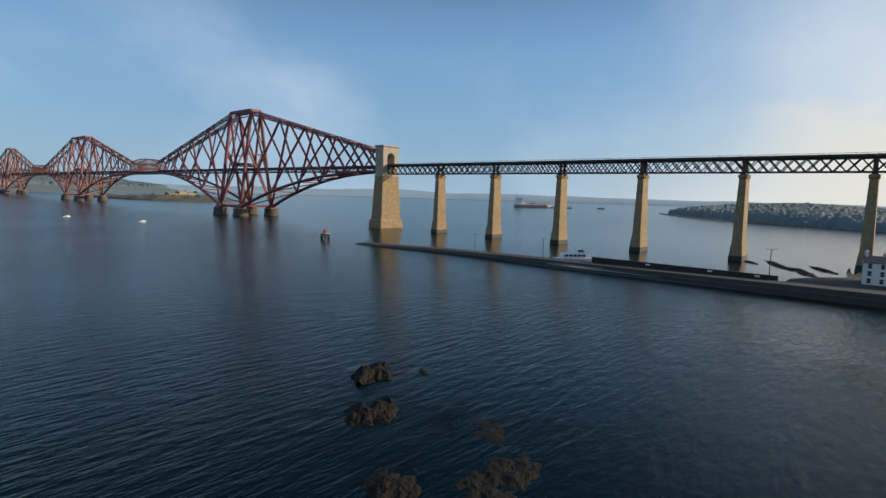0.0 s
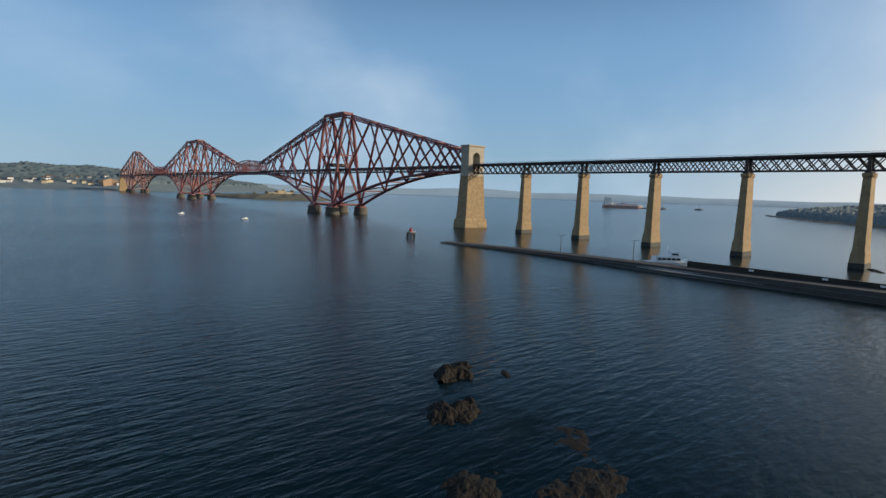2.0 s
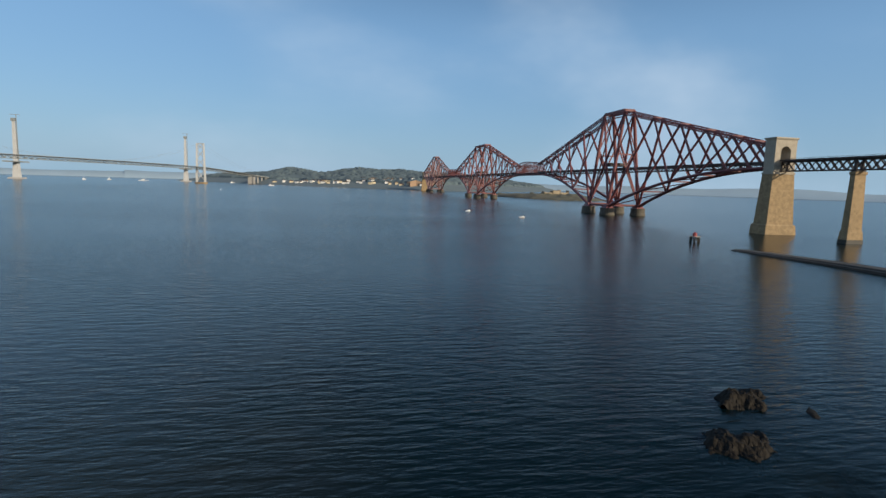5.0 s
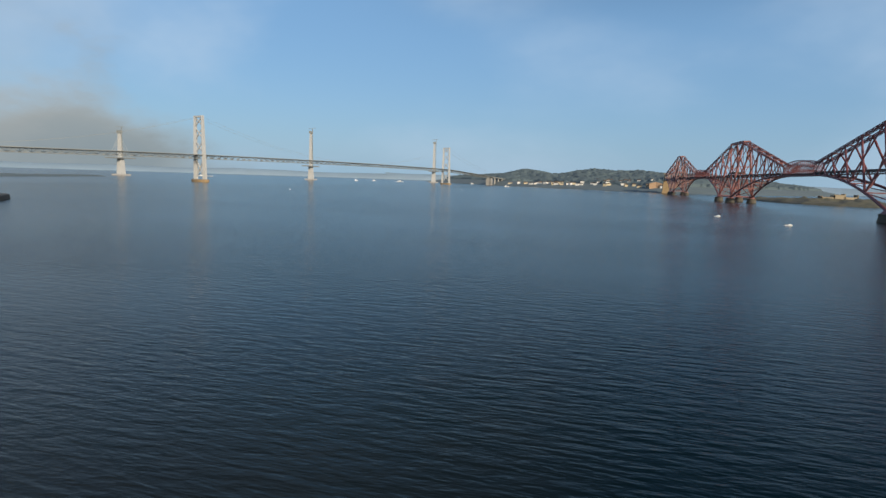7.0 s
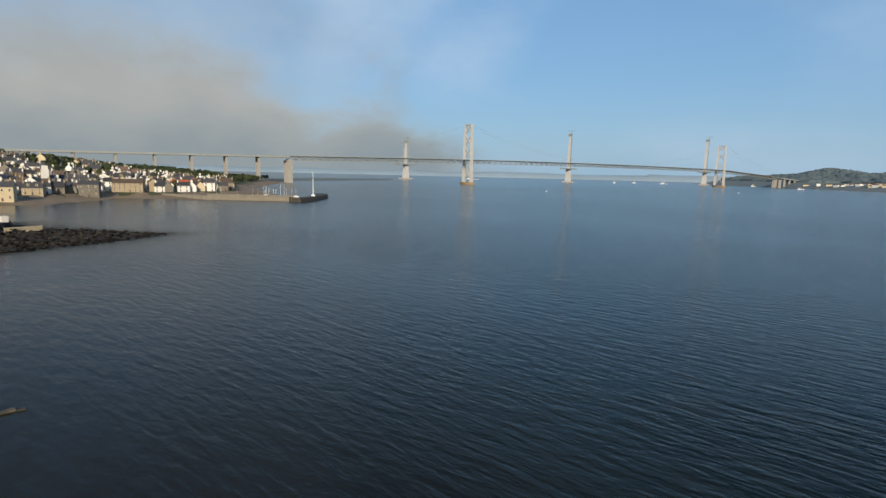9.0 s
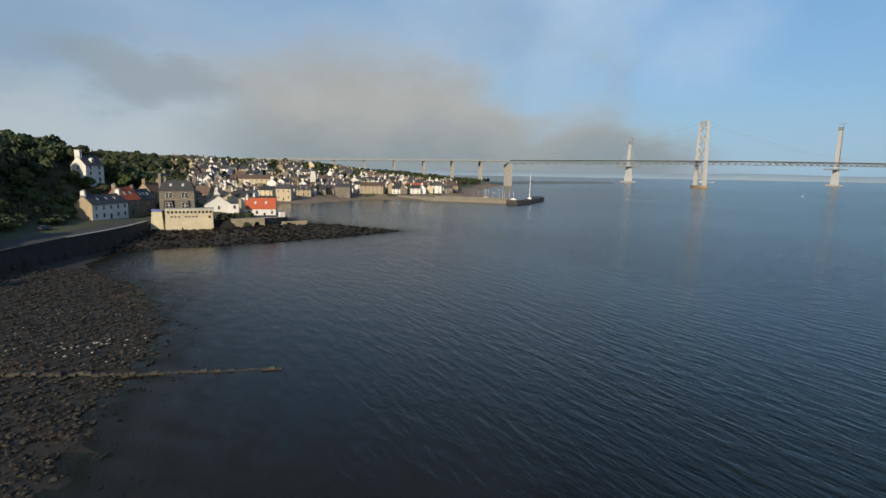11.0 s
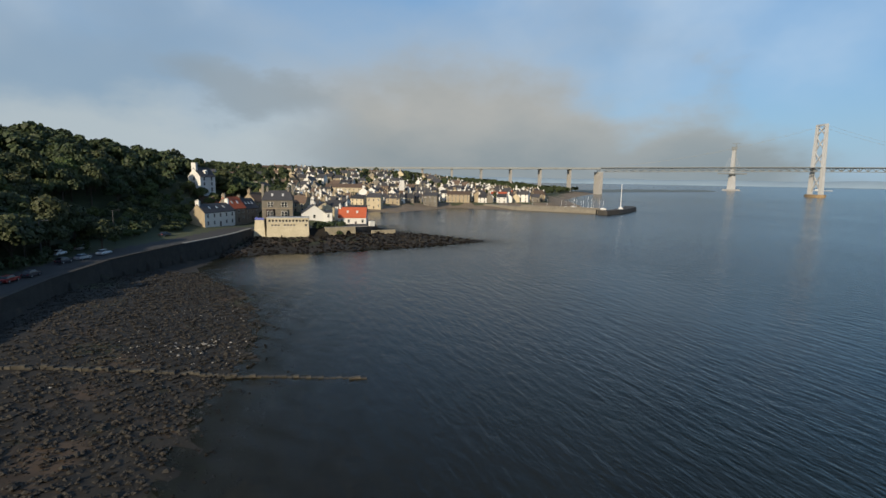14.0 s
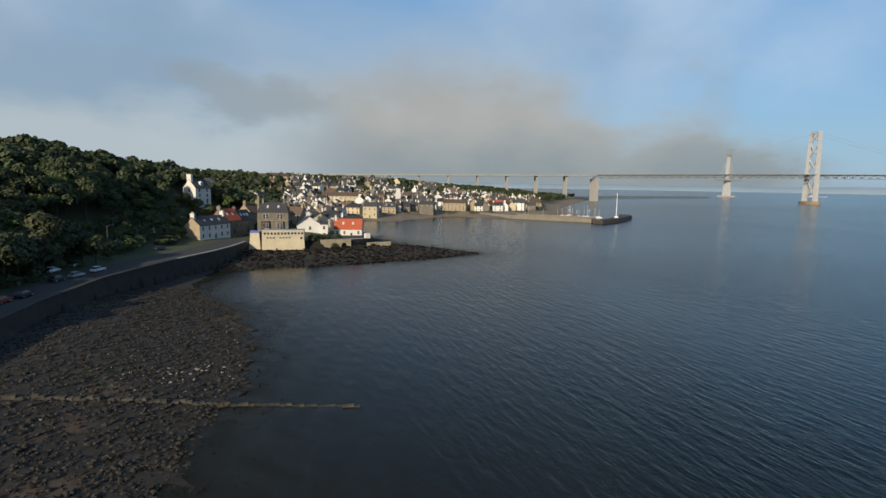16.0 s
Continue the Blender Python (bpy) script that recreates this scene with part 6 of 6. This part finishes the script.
# bluer crowns, with the haze over the north shore put into the colour
M_HAZED_NORTH_WOOD = mat("hazed_north_tree_crowns", (0.10, 0.135, 0.145), 0.95, 0.0, 0.3, 0.02, 0.0, (0.075, 0.11, 0.125))


def far_wood(name, label, field, height, cell, seed, material, low=2.0, cover=0.0):
    """Tree crowns seen far off: a lumpy canopy of rounded tops over the land, with gaps."""
    X, Y, Z = field
    n, k = X.shape[0], 4
    r = np.random.default_rng(seed)
    t = np.linspace(0, n - 1.001, n * k)
    i0, f = t.astype(int), t - t.astype(int)

    def fine(A):
        B = A[i0] * (1 - f)[:, None] + A[i0 + 1] * f[:, None]
        return B[:, i0] * (1 - f) + B[:, i0 + 1] * f
    x, y, z = fine(X), fine(Y), fine(Z)
    # crowns: distance to the nearest of scattered tree tops, one per cell
    gx_, gy_ = np.floor(x / cell).astype(int), np.floor(y / cell).astype(int)
    best, tall = np.full(x.shape, 9.0), np.zeros(x.shape)
    for dx in (-1, 0, 1):
        for dy in (-1, 0, 1):
            h = (gx_ + dx) * 73856093 ^ (gy_ + dy) * 19349663 ^ seed * 83492791
            u, v, w = (h % 1009) / 1009, (h // 7 % 1013) / 1013, (h // 31 % 997) / 997
            d = np.hypot(x / cell - gx_ - dx - u, y / cell - gy_ - dy - v)
            near = d < best
            best, tall = np.where(near, d, best), np.where(near, 0.55 + 0.75 * w, tall)
    top = z + height * tall * np.sqrt(np.clip(1 - (best / 0.95) ** 2, 0.02, 1)) + r.normal(0, 0.35, x.shape)
    wood = (z > low) & (tall > 0.55 + cover)
    m = n * k
    sh = Shape()
    sh.v = np.stack([x + r.normal(0, 0.3, x.shape), y + r.normal(0, 0.3, x.shape), np.where(wood, top, z - 1.0)], -1).reshape(-1, 3).tolist()
    js, is_ = np.nonzero(wood[:-1, :-1] | wood[1:, 1:] | wood[:-1, 1:] | wood[1:, :-1])
    a = js * m + is_
    sh.f = np.stack([a, a + 1, a + m + 1, a + m], -1).tolist()
    ob = part(name, sh, material)
    ob.data.polygons.foreach_set("use_smooth", [True] * len(sh.f))
    return tagged(ob, label, "woods", kind="stuff")


far_wood("far_woods", "woods covering the headland", head, 6.5, 5.5, 31, M_HAZED_WOOD, 0.5)
far_wood("far_woods", "woods on the hills of the north shore", north, 9.0, 13.0, 32, M_HAZED_NORTH_WOOD, 24, 0.15)

# houses of the villages across the water
random.seed(19)
nx_, ny_, nz_ = north
for k in range(60):
    u = random.random() ** 0.8
    a, b = Vector((-620, 2150)), Vector((60, 1660))
    p = a.lerp(b, u) + Vector((random.uniform(-10, 40), random.uniform(20, 190 if u > 0.5 else 60)))
    i, j = int(np.abs(nx_[0] - p.x).argmin()), int(np.abs(ny_[:, 0] - p.y).argmin())
    z = float(nz_[j, i])
    if z < 0.3:
        continue
    hs = thing("cottage", "small pale house on the far shore", "house", p.x, p.y, z, "village houses on the far shore", rz=random.uniform(-30, 30))
    w, h = random.uniform(9, 20), random.uniform(5, 9)
    part("wall", Shape().box(-w / 2, w / 2, -4.5, 4.5, -5, h), random.choice((WHITE, WHITE, CREAM)), hs)
    part("roof", Shape().add([(-w / 2, -5, h), (w / 2, -5, h), (w / 2, 5, h), (-w / 2, 5, h), (-w / 2, 0, h + 3.5), (w / 2, 0, h + 3.5)], [(0, 1, 5, 4), (2, 3, 4, 5), (1, 2, 5), (3, 0, 4), (3, 2, 1, 0)]), random.choice((SLATE, BROWN)), hs)
quarry = part("quarry_face", Shape().loft([[(-40 + k * 24, 1722 + 6 * math.sin(k * 2.1) + (12 if z > 10 else 0), z + (6 * math.sin(k * 1.7) if z > 10 else 0)) for z in (0, 32)] + [(-40 + k * 24, 1760, z) for z in (32, 0)] for k in range(5)]), mat("orange_quarry_rock", (0.40, 0.27, 0.17), 0.95, 0.0, 0.35, 0.05))
tagged(quarry, "bare orange quarry face behind the railway bridge", "rock face", kind="structure")
ruin = thing("ruin", "roofless stone ruin on the rocky island", "ruin", 204, 876, 7)
for x0, x1, y0, y1, h in ((-34, -12, -6, -4, 8), (-12, 6, -6, -4, 13), (6, 30, -6, -4, 9), (-34, -32, -6, 10, 10), (28, 30, -6, 10, 14), (-12, -10, -6, 10, 12), (6, 8, -6, 10, 15), (-34, 0, 8, 10, 8), (36, 48, -4, -2, 4)):
    part("wall", Shape().box(x0, x1, y0, y1, -6, h), TAN, ruin)
hut = thing("store_shed", "long white shed on the headland shore", "shed", 590, -235, 1.5, rz=-50)
part("wall", Shape().box(-14, 14, -4, 4, -3, 4), WHITE, hut)
part("roof", Shape().add([(-14.5, -4.6, 4), (14.5, -4.6, 4), (14.5, 4.6, 4), (-14.5, 4.6, 4), (-14.5, 0, 6), (14.5, 0, 6)], [(0, 1, 5, 4), (2, 3, 4, 5), (1, 2, 5), (3, 0, 4), (3, 2, 1, 0)]), M_WHITE, hut)

# hills along the horizon, their pale blue painted in as haze
M_HORIZON = mat("hazed_distant_hills", (0.30, 0.40, 0.47), 1.0, 0.0, 0.12, 0.0008, 0.0)
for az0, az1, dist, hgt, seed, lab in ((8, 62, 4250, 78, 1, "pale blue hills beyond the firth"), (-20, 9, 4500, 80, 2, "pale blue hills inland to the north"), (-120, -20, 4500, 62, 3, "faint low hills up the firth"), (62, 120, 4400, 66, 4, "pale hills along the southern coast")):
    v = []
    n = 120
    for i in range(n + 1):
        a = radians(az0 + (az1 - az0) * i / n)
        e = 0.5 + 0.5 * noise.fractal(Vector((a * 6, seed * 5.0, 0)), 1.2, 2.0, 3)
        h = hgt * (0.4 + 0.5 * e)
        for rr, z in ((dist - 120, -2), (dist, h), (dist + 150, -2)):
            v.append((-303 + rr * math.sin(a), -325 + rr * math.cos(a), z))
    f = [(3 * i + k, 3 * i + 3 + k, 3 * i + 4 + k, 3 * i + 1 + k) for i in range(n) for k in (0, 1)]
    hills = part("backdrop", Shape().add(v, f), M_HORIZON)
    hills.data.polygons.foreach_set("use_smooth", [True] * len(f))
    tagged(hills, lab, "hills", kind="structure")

# white inn at the head of the pier
inn = build_house("pale harled inn at the head of the pier", -78, -324.7, 3.6, 13, 10, 7.2, -86, WHITE, SLATE, 1.7, 3, 4, 2, windows_sides=True)
inn.name = "inn"
